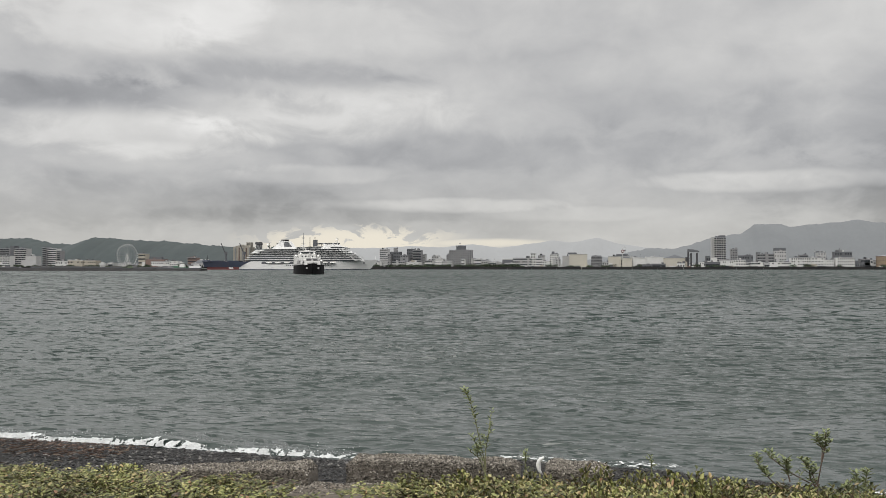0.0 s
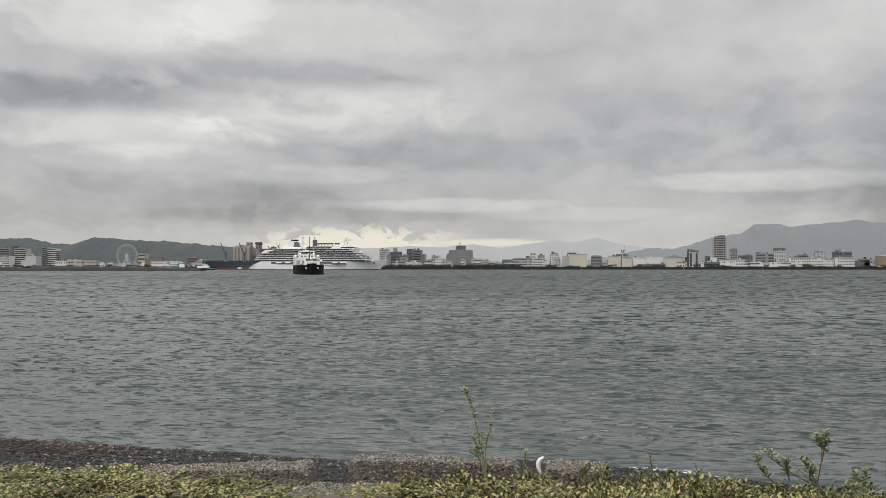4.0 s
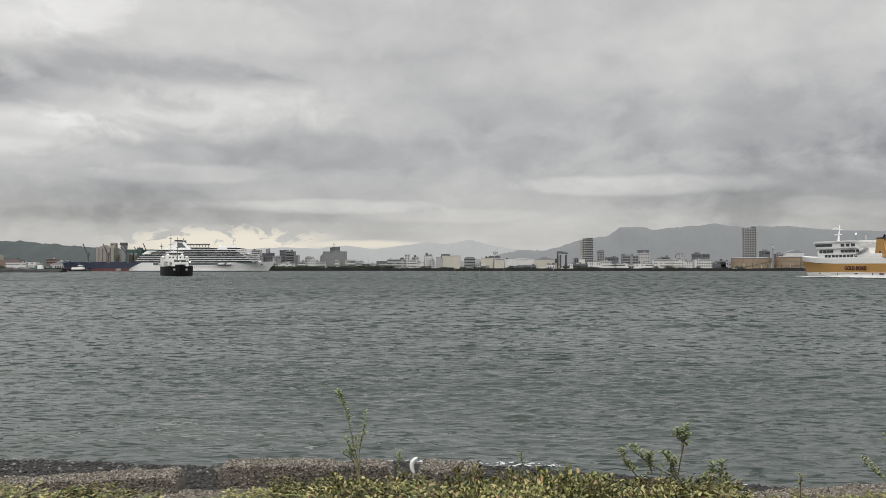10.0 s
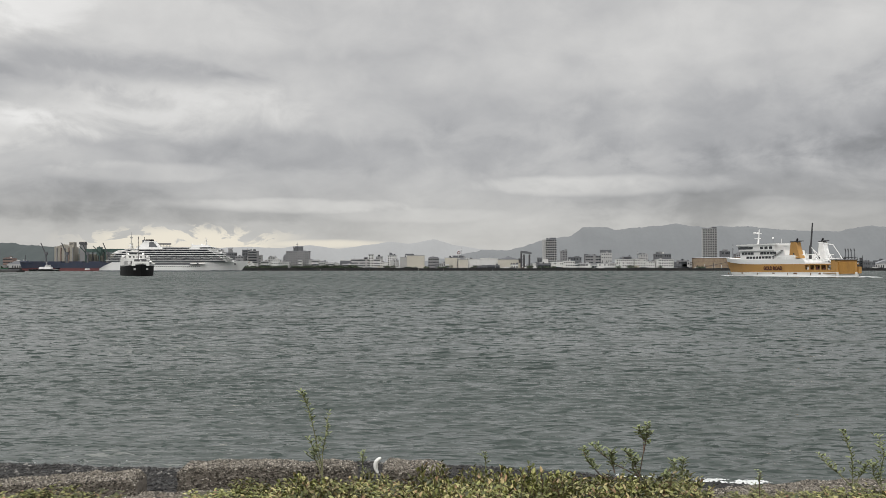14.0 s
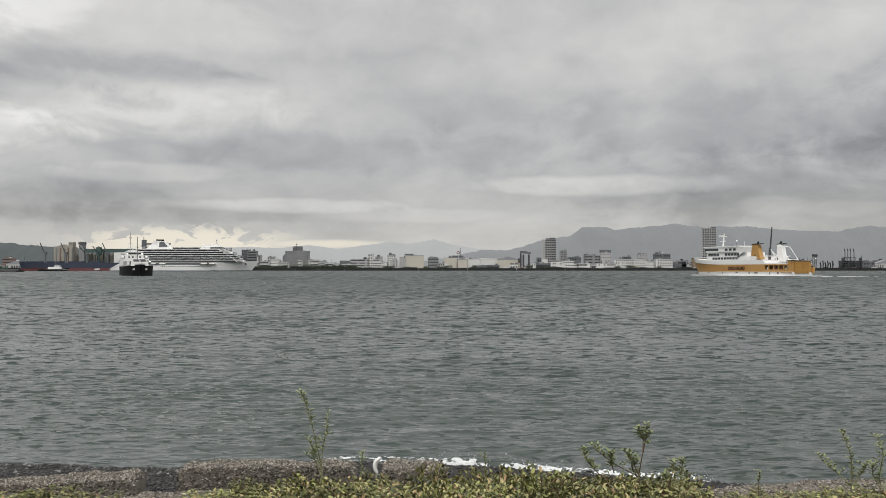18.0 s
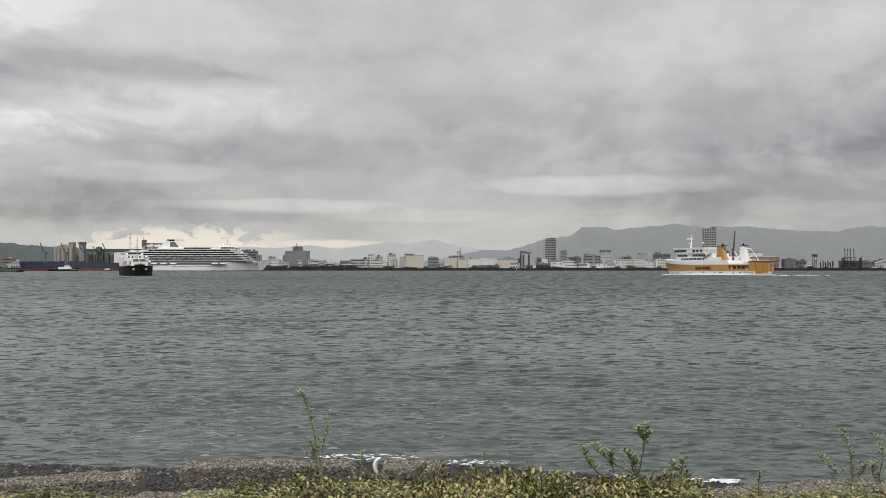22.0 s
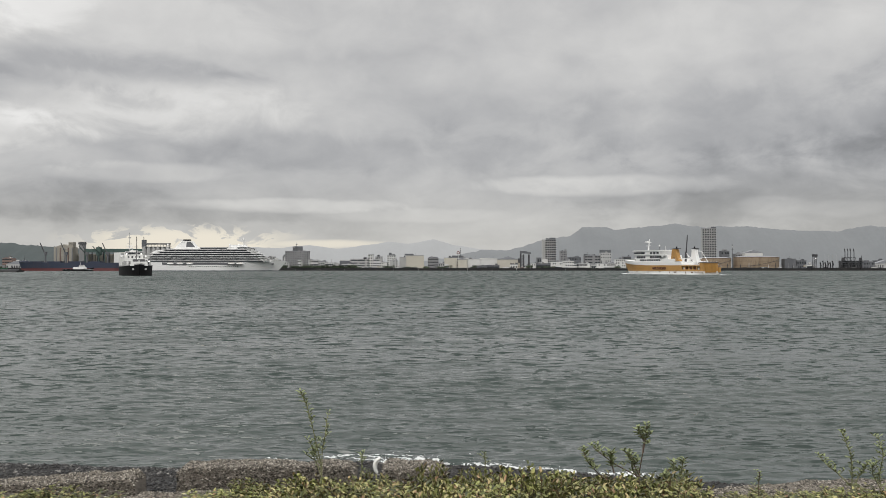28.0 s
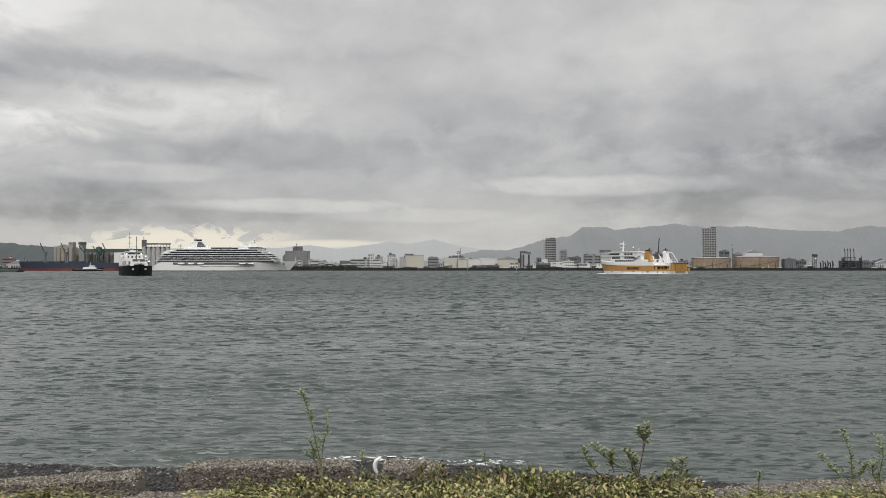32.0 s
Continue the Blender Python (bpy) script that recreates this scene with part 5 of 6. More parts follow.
def roof_masts():
    for x, y, z0, z1, r in ((-278.74, 1765, 35.01, 53.31, 0.55), (-284.12, 1765, 35.01, 45.77, 0.4),
                            (33.84, 1790, 1.6, 44.18, 0.5), (549.46, 1760, 1.6, 49.95, 0.7),
                            (375.05, 1790, 1.6, 37.23, 0.5), (422.71, 1810, 1.6, 39.54, 0.4), (-405.08, 1775, 1.6, 44.05, 0.9)):
        m = thing("antenna_mast", pose(x, y, z0), "thin dark antenna mast above the roofs", "mast")
        part("pole", Shape().rod((0, 0, 0), (0, 0, z1 - z0), r, r * 0.6, 6), STEEL, m)
        part("crossbar", Shape().box(-2.2, 2.2, -0.2, 0.2, (z1 - z0) * 0.8, (z1 - z0) * 0.8 + 0.5), STEEL, m)
        part("aerial", Shape().ball((0, 0, (z1 - z0) * 0.9), 1.1, 0.6, 1.1), WALLWHITE, m)


def round_sign():
    m = thing("sign_tower", pose(29.11, 1768, 1.6), "white mast carrying a round red and white sign", "sign")
    part("mast", Shape().rod((0, 0, 0), (0, 0, 41.53 - 1.6), 0.7, 0.4, 6), WALLWHITE, m)
    part("disc", Shape().rod((0, -1, 33.99 - 1.6), (0, 0, 33.99 - 1.6), 3.0, n=16), RED, m)
    part("ring", Shape().rod((0, -1.3, 33.99 - 1.6), (0, -1, 33.99 - 1.6), 1.7, n=16), WALLWHITE, m)


def work_boat():
    s = thing("work_boat", pose(-810.73, 1680, 0), "green-hulled work boat with white cabin at the quay", "boat")
    part("hull", Shape().loft(hull_rings(44, 9, 4.0, 2, n=12, sheer=1.5)), GREEN_HULL, s)
    part("cabin", Shape().box(-4, 6, -3, 3, 4, 10, 0.4, 0.2), SHIP_WHITE, s)
    part("wheelhouse", Shape().box(-3, 4, -2.4, 2.4, 10, 13.5, 0.4, 0.2), SHIP_WHITE, s)
    part("window_band", Shape().box(-2.8, 4.05, -2.45, 2.45, 11.2, 12.5), DARK, s)
    part("mast", Shape().rod((0, 0, 13), (0, 0, 19), 0.25, 0.15), STEEL, s)
    part("deck_gear", Shape().box(-18, -7, -2.5, 2.5, 4, 6.5, 1, 0.5), GREEN_HULL, s)


def far_tree(x, y, h, w, seed):
    r = random.Random(seed)
    t = thing("tree", pose(x, y, 1.6), "dark green rounded waterfront tree", "tree", "waterfront trees")
    part("trunk", Shape().rod((0, 0, 0), (0.2, 0, h * 0.55), 0.45, 0.2, 6).rod((0.1, 0, h * 0.3), (w * 0.25, 0.3, h * 0.65), 0.22, 0.1, 5).rod((0.1, 0, h * 0.35), (-w * 0.22, -0.3, h * 0.7), 0.22, 0.1, 5), BROWN, t)
    s = Shape()
    for _ in range(85):
        a, u = r.uniform(0, math.tau), r.random() ** 0.5
        cx, cy, cz = w / 2 * u * math.cos(a), w / 2 * u * math.sin(a), h * (0.62 + 0.33 * r.uniform(-1, 1) * (1 - 0.5 * u))
        q = r.uniform(0.5, 1.1) * w * 0.12
        s.add([(cx + q * r.uniform(-1, 1), cy + q * r.uniform(-1, 1), cz + q * r.uniform(-1, 1)) for _ in range(5)], [(0, 1, 2), (0, 2, 3), (0, 3, 4), (1, 4, 2)])
    tagged(part("crown", s, TREE, t), kind="stuff")


def quay_clutter():
    r = random.Random(7)
    for k in range(95):
        x = r.uniform(-1148.15, 820.0)
        mt = r.choice((WALLWHITE, WALLWHITE, SLATE, SLATE, PALE, BROWN, STEEL, STEEL))
        lb = {"white_render": "white", "dark_cladding": "dark grey", "pale_render": "pale grey", "brown_cladding": "rusty brown", "dark_steel": "black"}[mt.name]
        if r.random() < 0.5:
            c = thing("truck", pose(x, 1712 + r.uniform(0, 8), 1.6), lb + " box truck parked on the quay", "truck")
            part("box", Shape().box(-3, 4, 0, 2.6, 1, 4.2), mt, c)
            part("cab", Shape().box(-5, -3.1, 0.1, 2.5, 0.8, 3.2, 0.3), WALLWHITE, c)
            for wx in (-4, 1.5, 3):
                part("wheel", Shape().rod((wx, -0.1, 0.5), (wx, 0.4, 0.5), 0.5, n=8), BLACK, c)
        else:
            w = r.uniform(6, 16)
            c = thing("container_stack", pose(x, 1714 + r.uniform(0, 8), 1.6), lb + " steel containers stacked on the quay", "container")
            for j in range(r.randint(1, 2)):
                part("container", Shape().box(-w / 2, w / 2, 0, 2.5, 2.6 * j, 2.6 * j + 2.5), mt, c)
    for k in range(34):
        far_tree(r.choice((r.uniform(-1083.97, -820.46), r.uniform(-250.95, 16.8), r.uniform(-462.35, -222.62))), 1728 + r.uniform(-6, 6), r.uniform(5, 10), r.uniform(6, 12), k)
    for k in range(150):
        far_tree(r.choice((r.uniform(-1302.3, 476.02), r.uniform(-470, -150))), 1708 + r.uniform(-2, 6), r.uniform(4.0, 9.5), r.uniform(7, 17), 100 + k)
    # small roofs behind the waterfront
    for k in range(70):
        x = r.uniform(-1407.28, 503.11)
        w, h = r.uniform(9, 24), r.uniform(6, 15)
        building(x, x + w, 1.6 + h, r.choice((WALLWHITE, PALE, GREY, PALE, BEIGE)), y=1800 + r.uniform(0, 120), storeys=max(1, int(h / 4)), roof=r.choice(("flat", "flat", "gable")),
                 label="pale low house behind the waterfront", category="house", name="house")
    for k in range(60):
        x = r.uniform(-1271.09, 806.76)
        l = thing("lamp_mast", pose(x, 1706, 1.6), "thin grey lamp mast on the quay", "lamp mast", "lamp masts along the quay")
        part("pole", Shape().rod((0, 0, 0), (0, 0, r.uniform(8, 13)), 0.18, 0.1, 5), PALE, l)


ferris_wheel()
grain_works()
silo_row("grain_silos", -534, -484, 41.8, 1640, 6, PALE, "tall pale concrete grain silos with dark head house")
gantry()
tank(473.32, 545.9, 23.78, 1725, "large beige rust-streaked oil storage tank")
tank(553.76, 636.61, 25.82, 1720, "large beige rust-streaked oil storage tank")
building(595.87, 631.57, 35.04, WALLWHITE, y=1830, roof="gable", label="white pitched shed behind the tanks")
chimney_plant()
loading_arms()
roof_masts()
quay_clutter()
round_sign()
work_boat()


# ---- near shore: shingle, broken sea wall, plants ----
def lumps(n, seed):
    """Unit pebble: a rounded, flattened stone of 12 corners and 20 faces."""
    t = (1 + 5 ** 0.5) / 2
    v = np.array([(-1, t, 0), (1, t, 0), (-1, -t, 0), (1, -t, 0), (0, -1, t), (0, 1, t), (0, -1, -t), (0, 1, -t), (t, 0, -1), (t, 0, 1), (-t, 0, -1), (-t, 0, 1)], float)
    v /= np.linalg.norm(v[0])
    f = np.array([(0, 11, 5), (0, 5, 1), (0, 1, 7), (0, 7, 10), (0, 10, 11), (1, 5, 9), (5, 11, 4), (11, 10, 2), (10, 7, 6), (7, 1, 8),
                  (3, 9, 4), (3, 4, 2), (3, 2, 6), (3, 6, 8), (3, 8, 9), (4, 9, 5), (2, 4, 11), (6, 2, 10), (8, 6, 7), (9, 8, 1)])
    g = np.random.default_rng(seed)
    vs = v[None] * g.uniform(0.75, 1.2, (n, 12, 1))
    return vs, f, g


def grains(n, seed):
    """Unit chip: six corners and eight faces."""
    v = np.array([(1, 0, 0), (-1, 0, 0), (0, 1, 0), (0, -1, 0), (0, 0, 1), (0, 0, -1)], float)
    f = np.array([(0, 2, 4), (2, 1, 4), (1, 3, 4), (3, 0, 4), (2, 0, 5), (1, 2, 5), (3, 1, 5), (0, 3, 5)])
    g = np.random.default_rng(seed)
    return v[None] * g.uniform(0.75, 1.2, (n, 6, 1)) + g.uniform(-0.2, 0.2, (n, 6, 3)), f, g


def stones(name, pts, size, mat, seed, flat=0.6, fine=False):
    """Many stones at the given places, in one mesh."""
    n = len(pts)
    vs, f, g = grains(n, seed) if fine else lumps(n, seed)
    corners = vs.shape[1]
    sz = size[:, None, None] * np.stack([g.uniform(0.8, 1.3, n), g.uniform(0.8, 1.3, n), flat * g.uniform(0.7, 1.2, n)], -1)[:, None, :]
    vs = vs * sz
    a = g.uniform(0, math.tau, n)[:, None]
    x, y = vs[..., 0] * np.cos(a) - vs[..., 1] * np.sin(a), vs[..., 0] * np.sin(a) + vs[..., 1] * np.cos(a)
    vs = np.stack([x, y, vs[..., 2]], -1) + pts[:, None, :]
    me = bpy.data.meshes.new(name)
    me.from_pydata(vs.reshape(-1, 3).tolist(), [], (f[None] + corners * np.arange(n)[:, None, None]).reshape(-1, 3).tolist())
    me.materials.append(mat)
    me.shade_smooth()
    return me


def palette(name, stops, rough, bump=0.3, scale=30.0, spread=0.0):
    """A material whose colour is drawn from several tones, piece by piece."""
    m = material(name, (1, 1, 1), rough, 0, 0.2, scale, bump, by="object" if spread else "", spread=spread)
    nt = m.node_tree
    ramp = nt.nodes.new("ShaderNodeValToRGB")
    ramp.color_ramp.interpolation = "LINEAR"
    el = ramp.color_ramp.elements
    while len(el) < len(stops):
        el.new(0.5)
    for e, (p, c) in zip(el, stops):
        e.position, e.color = p, (*c, 1)
    src = nt.nodes.new("ShaderNodeNewGeometry").outputs["Random Per Island"]
    nt.links.new(src, ramp.inputs[0])
    b = nt.nodes["Principled BSDF"]
    old = b.inputs["Base Color"].links[0].from_node
    nt.links.new(ramp.outputs[0], old.inputs[0])
    return m


SHINGLE = palette("shingle", [(0.0, (0.005, 0.005, 0.006)), (0.6, (0.012, 0.0115, 0.011)), (0.88, (0.045, 0.042, 0.040)), (1.0, (0.26, 0.25, 0.23))], 0.4)
AGGREGATE = palette("aggregate", [(0.0, (0.025, 0.022, 0.019)), (0.4, (0.11, 0.097, 0.080)), (0.8, (0.23, 0.205, 0.17)), (1.0, (0.42, 0.39, 0.34))], 0.8)
LITTER = palette("wrack", [(0.0, (0.035, 0.022, 0.017)), (0.6, (0.075, 0.045, 0.034)), (1.0, (0.24, 0.16, 0.12))], 0.9)
OLD_CONCRETE = material("old_concrete", (0.20, 0.18, 0.155), 0.95, 0, 0.55, 5.0, 0.9, 0.5, (0.12, 0.10, 0.085))
WHITE_FOAM_BLOCK = material("white_plastic", (0.80, 0.80, 0.78), 0.6, 0, 0.06, 8.0, 0.2)

rg = np.random.default_rng(21)
n = 30000
bx = rg.uniform(-15.5, 5.5, n)
bs = rg.uniform(-0.9, 6.6, n)
by = shore(bx) - bs
keep = (by > 10.6) & ((bx < -1.0) | (rg.random(n) < 0.35))
bx, by = bx[keep], by[keep]
bz = ground_z(bx, by) + 0.03 * fbm(bx, by, 0.35, 3)
lone_pebbles = new("shingle", stones("shingle", np.stack([bx, by, bz + 0.004], -1), 0.017 + 0.034 * rg.random(len(bx)) ** 2.2, SHINGLE, 4, 0.6, True))
tagged(lone_pebbles, "dark wet grey shingle on the beach", "shingle", kind="stuff")
# wrack line: brown seaweed and twigs left along the beach
n = 1500
lx = rg.uniform(-16, -8.0, n)
ly = shore(lx) - 3.2 + rg.normal(0, 0.5, n) + 0.25 * np.sin(lx * 1.1)
lz = ground_z(lx, ly) + 0.03 * fbm(lx, ly, 0.35, 3) + 0.035
tagged(new("wrack", stones("wrack", np.stack([lx, ly, lz], -1), 0.010 + 0.026 * rg.random(n) ** 2, LITTER, 6, 0.3)), "reddish brown dried seaweed and twigs on the shingle", "seaweed", kind="stuff")


twigs = Shape()
for _ in range(520):
    tx = float(rg.uniform(-15, -7.6))
    ty = float(shore(tx)) - 4.3 + float(rg.normal(0, 0.6))
    tz = float(ground_z(np.array([tx]), np.array([ty]))[0]) + 0.03
    ta, tl = float(rg.normal(0.1, 0.9)), float(rg.uniform(0.06, 0.26))
    twigs.rod((tx, ty, tz), (tx + tl * math.cos(ta), ty + tl * math.sin(ta), tz + float(rg.uniform(-0.02, 0.05))), float(rg.uniform(0.006, 0.013)), 0.004, 4)
tagged(new("driftwood", twigs.mesh("driftwood", palette("driftwood", [(0.0, (0.03, 0.018, 0.013)), (0.7, (0.07, 0.040, 0.029)), (1.0, (0.22, 0.17, 0.13))], 0.9))), "reddish brown twigs and reeds washed up on the shingle", "driftwood", kind="stuff")


def sea_wall_block(x0, x1, y0, y1, z_left, z_right, z_base, seed, label):
    """A worn lump of pebbly concrete, rounded at its edges, with stones standing out of it."""
    b = thing("sea_wall_block", pose(0, 0, 0), label, "concrete block", "broken sea wall")
    nx, deep = max(12, int((x1 - x0) / 0.05)), y1 - y0
    prof = [(y0 + deep * f, g) for f, g in ((0.0, 0.0), (0.0, 0.35), (0.01, 0.65), (0.0, 0.88), (0.025, 0.97), (0.07, 1.0), (0.2, 1.0), (0.35, 1.01), (0.5, 1.0), (0.65, 1.01), (0.8, 1.0), (0.93, 0.99), (0.98, 0.95), (1.0, 0.8), (1.0, 0.0))]
    r = random.Random(seed)
    rings = []
    for i in range(nx + 1):
        f = i / nx
        x = x0 + (x1 - x0) * f
        ends = min(1.0, min(f, 1 - f) * (x1 - x0) / 0.06)
        top = z_left + (z_right - z_left) * f
        ring = []
        for (y, g) in prof:
            q = noise.noise(Vector((x * 3.1, y * 3.1, seed))) * 0.022 + noise.noise(Vector((x * 9, y * 9, seed + 4.0))) * 0.018
            ring.append((x + 0.03 * noise.noise(Vector((y * 6, g * 4, seed + x))), y + q * 0.6, z_base + (top - z_base + q) * g * (0.86 + 0.14 * ends ** 0.5)))
        rings.append(ring)
    part("core", Shape().loft(rings), OLD_CONCRETE, b, smooth=True)
    m = int((x1 - x0) * (y1 - y0 + 0.3) * 5200)
    pts = []
    for _ in range(m):
        i, k = r.randrange(nx), r.randrange(12)
        u, w = r.random(), r.random()
        a, b2 = Vector(rings[i][k]).lerp(Vector(rings[i][k + 1]), w), Vector(rings[i + 1][k]).lerp(Vector(rings[i + 1][k + 1]), w)
        pts.append(tuple(a.lerp(b2, u)))
    part("aggregate", stones("aggregate", np.array(pts), 0.006 + 0.013 * np.array([r.random() ** 2 for _ in pts]), AGGREGATE, seed, 0.8, True), None, b, "stones standing out of the worn concrete")["kind"] = "stuff"


sea_wall_block(-5.0, -3.03, 9.12, 9.52, 1.63, 1.745, 1.3, 1, "worn pebbly concrete block with a rounded top")
sea_wall_block(-2.69, -0.9, 9.4, 9.78, 1.79, 1.80, 1.4, 2, "long worn pebbly concrete block of sea wall")
sea_wall_block(-0.62, 0.05, 9.5, 9.95, 1.77, 1.74, 1.4, 3, "low lump of pebbly concrete among plants")
sea_wall_block(2.45, 4.7, 8.7, 9.3, 1.60, 1.74, 1.35, 4, "worn pebbly concrete block beside the foam")
sea_wall_block(-3.6, -0.95, 8.75, 9.36, 1.55, 1.60, 1.25, 5, "flat broken concrete footing before two blocks")

# pale rubble on the ground before the wall
n = 24000
rx, ry = rg.uniform(-6.5, 5.2, n), rg.uniform(7.6, 10.2, n)
rz = ground_z(rx, ry) + 0.03 * fbm(rx, ry, 0.35, 3)
tagged(new("rubble", stones("rubble", np.stack([rx, ry, rz], -1), 0.008 + 0.018 * rg.random(n) ** 2.5, AGGREGATE, 8, 0.7, True)), "pale brown gravel strewn on the bank", "gravel", kind="stuff")

chip = Shape()
rings = []
for k in range(9):
    a = math.radians(205 - k * 15)
    c = Vector((0.10 * math.cos(a) + 0.02, 0, 0.12 * math.sin(a)))
    w = 0.014 + 0.016 * math.sin(k * 0.39)
    rings.append([tuple(c + Vector((w * math.cos(q) * math.cos(a), 0.05 * math.sin(q), w * math.cos(q) * math.sin(a)))) for q in [j * math.tau / 8 for j in range(8)]])
chip.loft(rings)
lone("plastic_debris", chip, WHITE_FOAM_BLOCK, "white curved piece of plastic washed up beside the block", "debris", pose(-0.62, 9.4, 1.79, 0, -20, 0) @ Matrix.Scale(0.8, 4), smooth=True)


# ---- plants on the bank ----
LEAF = palette("coastal_leaf", [(0.0, (0.032, 0.040, 0.014)), (0.3, (0.12, 0.135, 0.036)), (0.62, (0.225, 0.235, 0.072)), (0.86, (0.36, 0.335, 0.15)), (1.0, (0.24, 0.13, 0.07))], 0.5, 0.1, 40, spread=0.4)
WEED_LEAF = palette("weed_leaf", [(0.0, (0.10, 0.12, 0.06)), (0.6, (0.23, 0.265, 0.13)), (1.0, (0.38, 0.40, 0.25))], 0.6, 0.1, 40)
STEM = material("brown_stem", (0.11, 0.075, 0.055), 0.8, 0, 0.3, 40)
GREEN_STEM = material("green_stem", (0.20, 0.20, 0.11), 0.7, 0, 0.3, 40)


def leaf(s, p, d, up, length, width):
    """A pointed oval leaf folded along its rib."""
    d = d.normalized()
    side = d.cross(up)
    side = side.normalized() if side.length > 1e-4 else Vector((1, 0, 0))
    nrm = side.cross(d)
    l1, l2 = p + d * length * 0.35, p + d * length * 0.72
    e = nrm * width * 0.22
    s.add([p, l1 + side * width * 0.5 + e, l2 + side * width * 0.42 + e, p + d * length - nrm * width * 0.1, l2 - side * width * 0.42 + e, l1 - side * width * 0.5 + e],
          [(0, 1, 2, 3), (0, 3, 4, 5)])


def shrub(name, seed, radius, height, leaves, label):
    r = random.Random(seed)
    t = thing(name, pose(0, 0, -50), label, "shrub", "low shrubs on the bank")
    st, lf = Shape(), Shape()
    for _ in range(34):
        a, u = r.uniform(0, math.tau), r.random() ** 0.6
        tip = Vector((radius * u * math.cos(a), radius * u * math.sin(a), height * (1 - 0.45 * u * u) * r.uniform(0.6, 1.12)))
        root = Vector((tip.x * 0.35, tip.y * 0.35, -0.05))
        mid = root.lerp(tip, 0.55) + Vector((r.uniform(-1, 1), r.uniform(-1, 1), 0)) * 0.04
        st.rod(root, mid, 0.005, 0.004, 4).rod(mid, tip, 0.004, 0.002, 4)
        for k in range(leaves):
            f = 0.35 + 0.65 * (k + r.random()) / leaves
            p = root.lerp(mid, f / 0.55) if f < 0.55 else mid.lerp(tip, (f - 0.55) / 0.45)
            b = k * 2.4 + r.uniform(-0.4, 0.4)
            d = Vector((math.cos(b), math.sin(b), r.uniform(0.3, 1.6)))
            leaf(lf, p, d, Vector((r.uniform(-0.3, 0.3), r.uniform(-0.3, 0.3), 1)), r.uniform(0.030, 0.055), r.uniform(0.016, 0.026))
    part("stalk", st, STEM, t)["kind"] = "stuff"
    part("foliage", lf, LEAF, t)["kind"] = "stuff"
    return t


def gz(x, y):
    return float(ground_z(np.array([x]), np.array([y]))[0])


def bank_plants():
    r = random.Random(5)
    protos = [shrub("low_shrub", 30 + k, 0.26 + 0.03 * k, h * 0.95, 13, lb) for k, (h, lb) in enumerate((
        (0.24, "low yellow-green leafy coastal shrub"), (0.30, "low dense green coastal shrub"), (0.20, "sprawling yellowish coastal shrub with brown stems"),
        (0.34, "bushy green coastal shrub with pale tips"), (0.17, "flat mat of small green leaves")))]
    used = set()
    spots = []
    for _ in range(1700):
        y = r.uniform(5.5, 8.9)
        x = r.uniform(-0.74 * y, 0.56 * y)
        b = x / y
        # thick on the middle of the bank, thin before the bare wall
        if -0.20 < b < 0.26:
            thick = 1.0
        elif b >= 0.26:
            thick = (0.05 if y > 7.0 else 0.15) if b < 0.40 else 0.5
        elif b > -0.27:
            thick = 0.5 if y < 8.2 else 0.12
        elif b > -0.34:
            thick = 0.02
        elif b > -0.52:
            thick = 0.22 if y < 6.9 else 0.02
        else:
            thick = 0.95 if y < 7.3 else 0.15
        if r.random() > thick or any((x - q[0]) ** 2 + (y - q[1]) ** 2 < 0.185 ** 2 for q in spots):
            continue
        spots.append((x, y))
    for x, y in spots:
        k = r.choice((0, 1, 1, 2, 3, 4)) if y < 7.6 else r.choice((0, 1, 3, 3, 2))
        b = x / y
        if b > 0.27 or -0.52 < b < -0.22:
            k = r.choice((2, 4, 4))
        m = pose(x, y, gz(x, y) - 0.01, r.uniform(-8, 8), r.uniform(-8, 8), r.uniform(0, 360)) @ Matrix.Diagonal((1, 1, r.uniform(0.6, 1.3) if -0.17 < x / y < 0.27 else (r.uniform(0.35, 0.75) if x / y < -0.5 else r.uniform(0.45, 0.9)), 1))
        if k not in used:
            used.add(k)
            protos[k].matrix_basis = m
        else:
            copy_thing(protos[k], m)
    return len(spots)


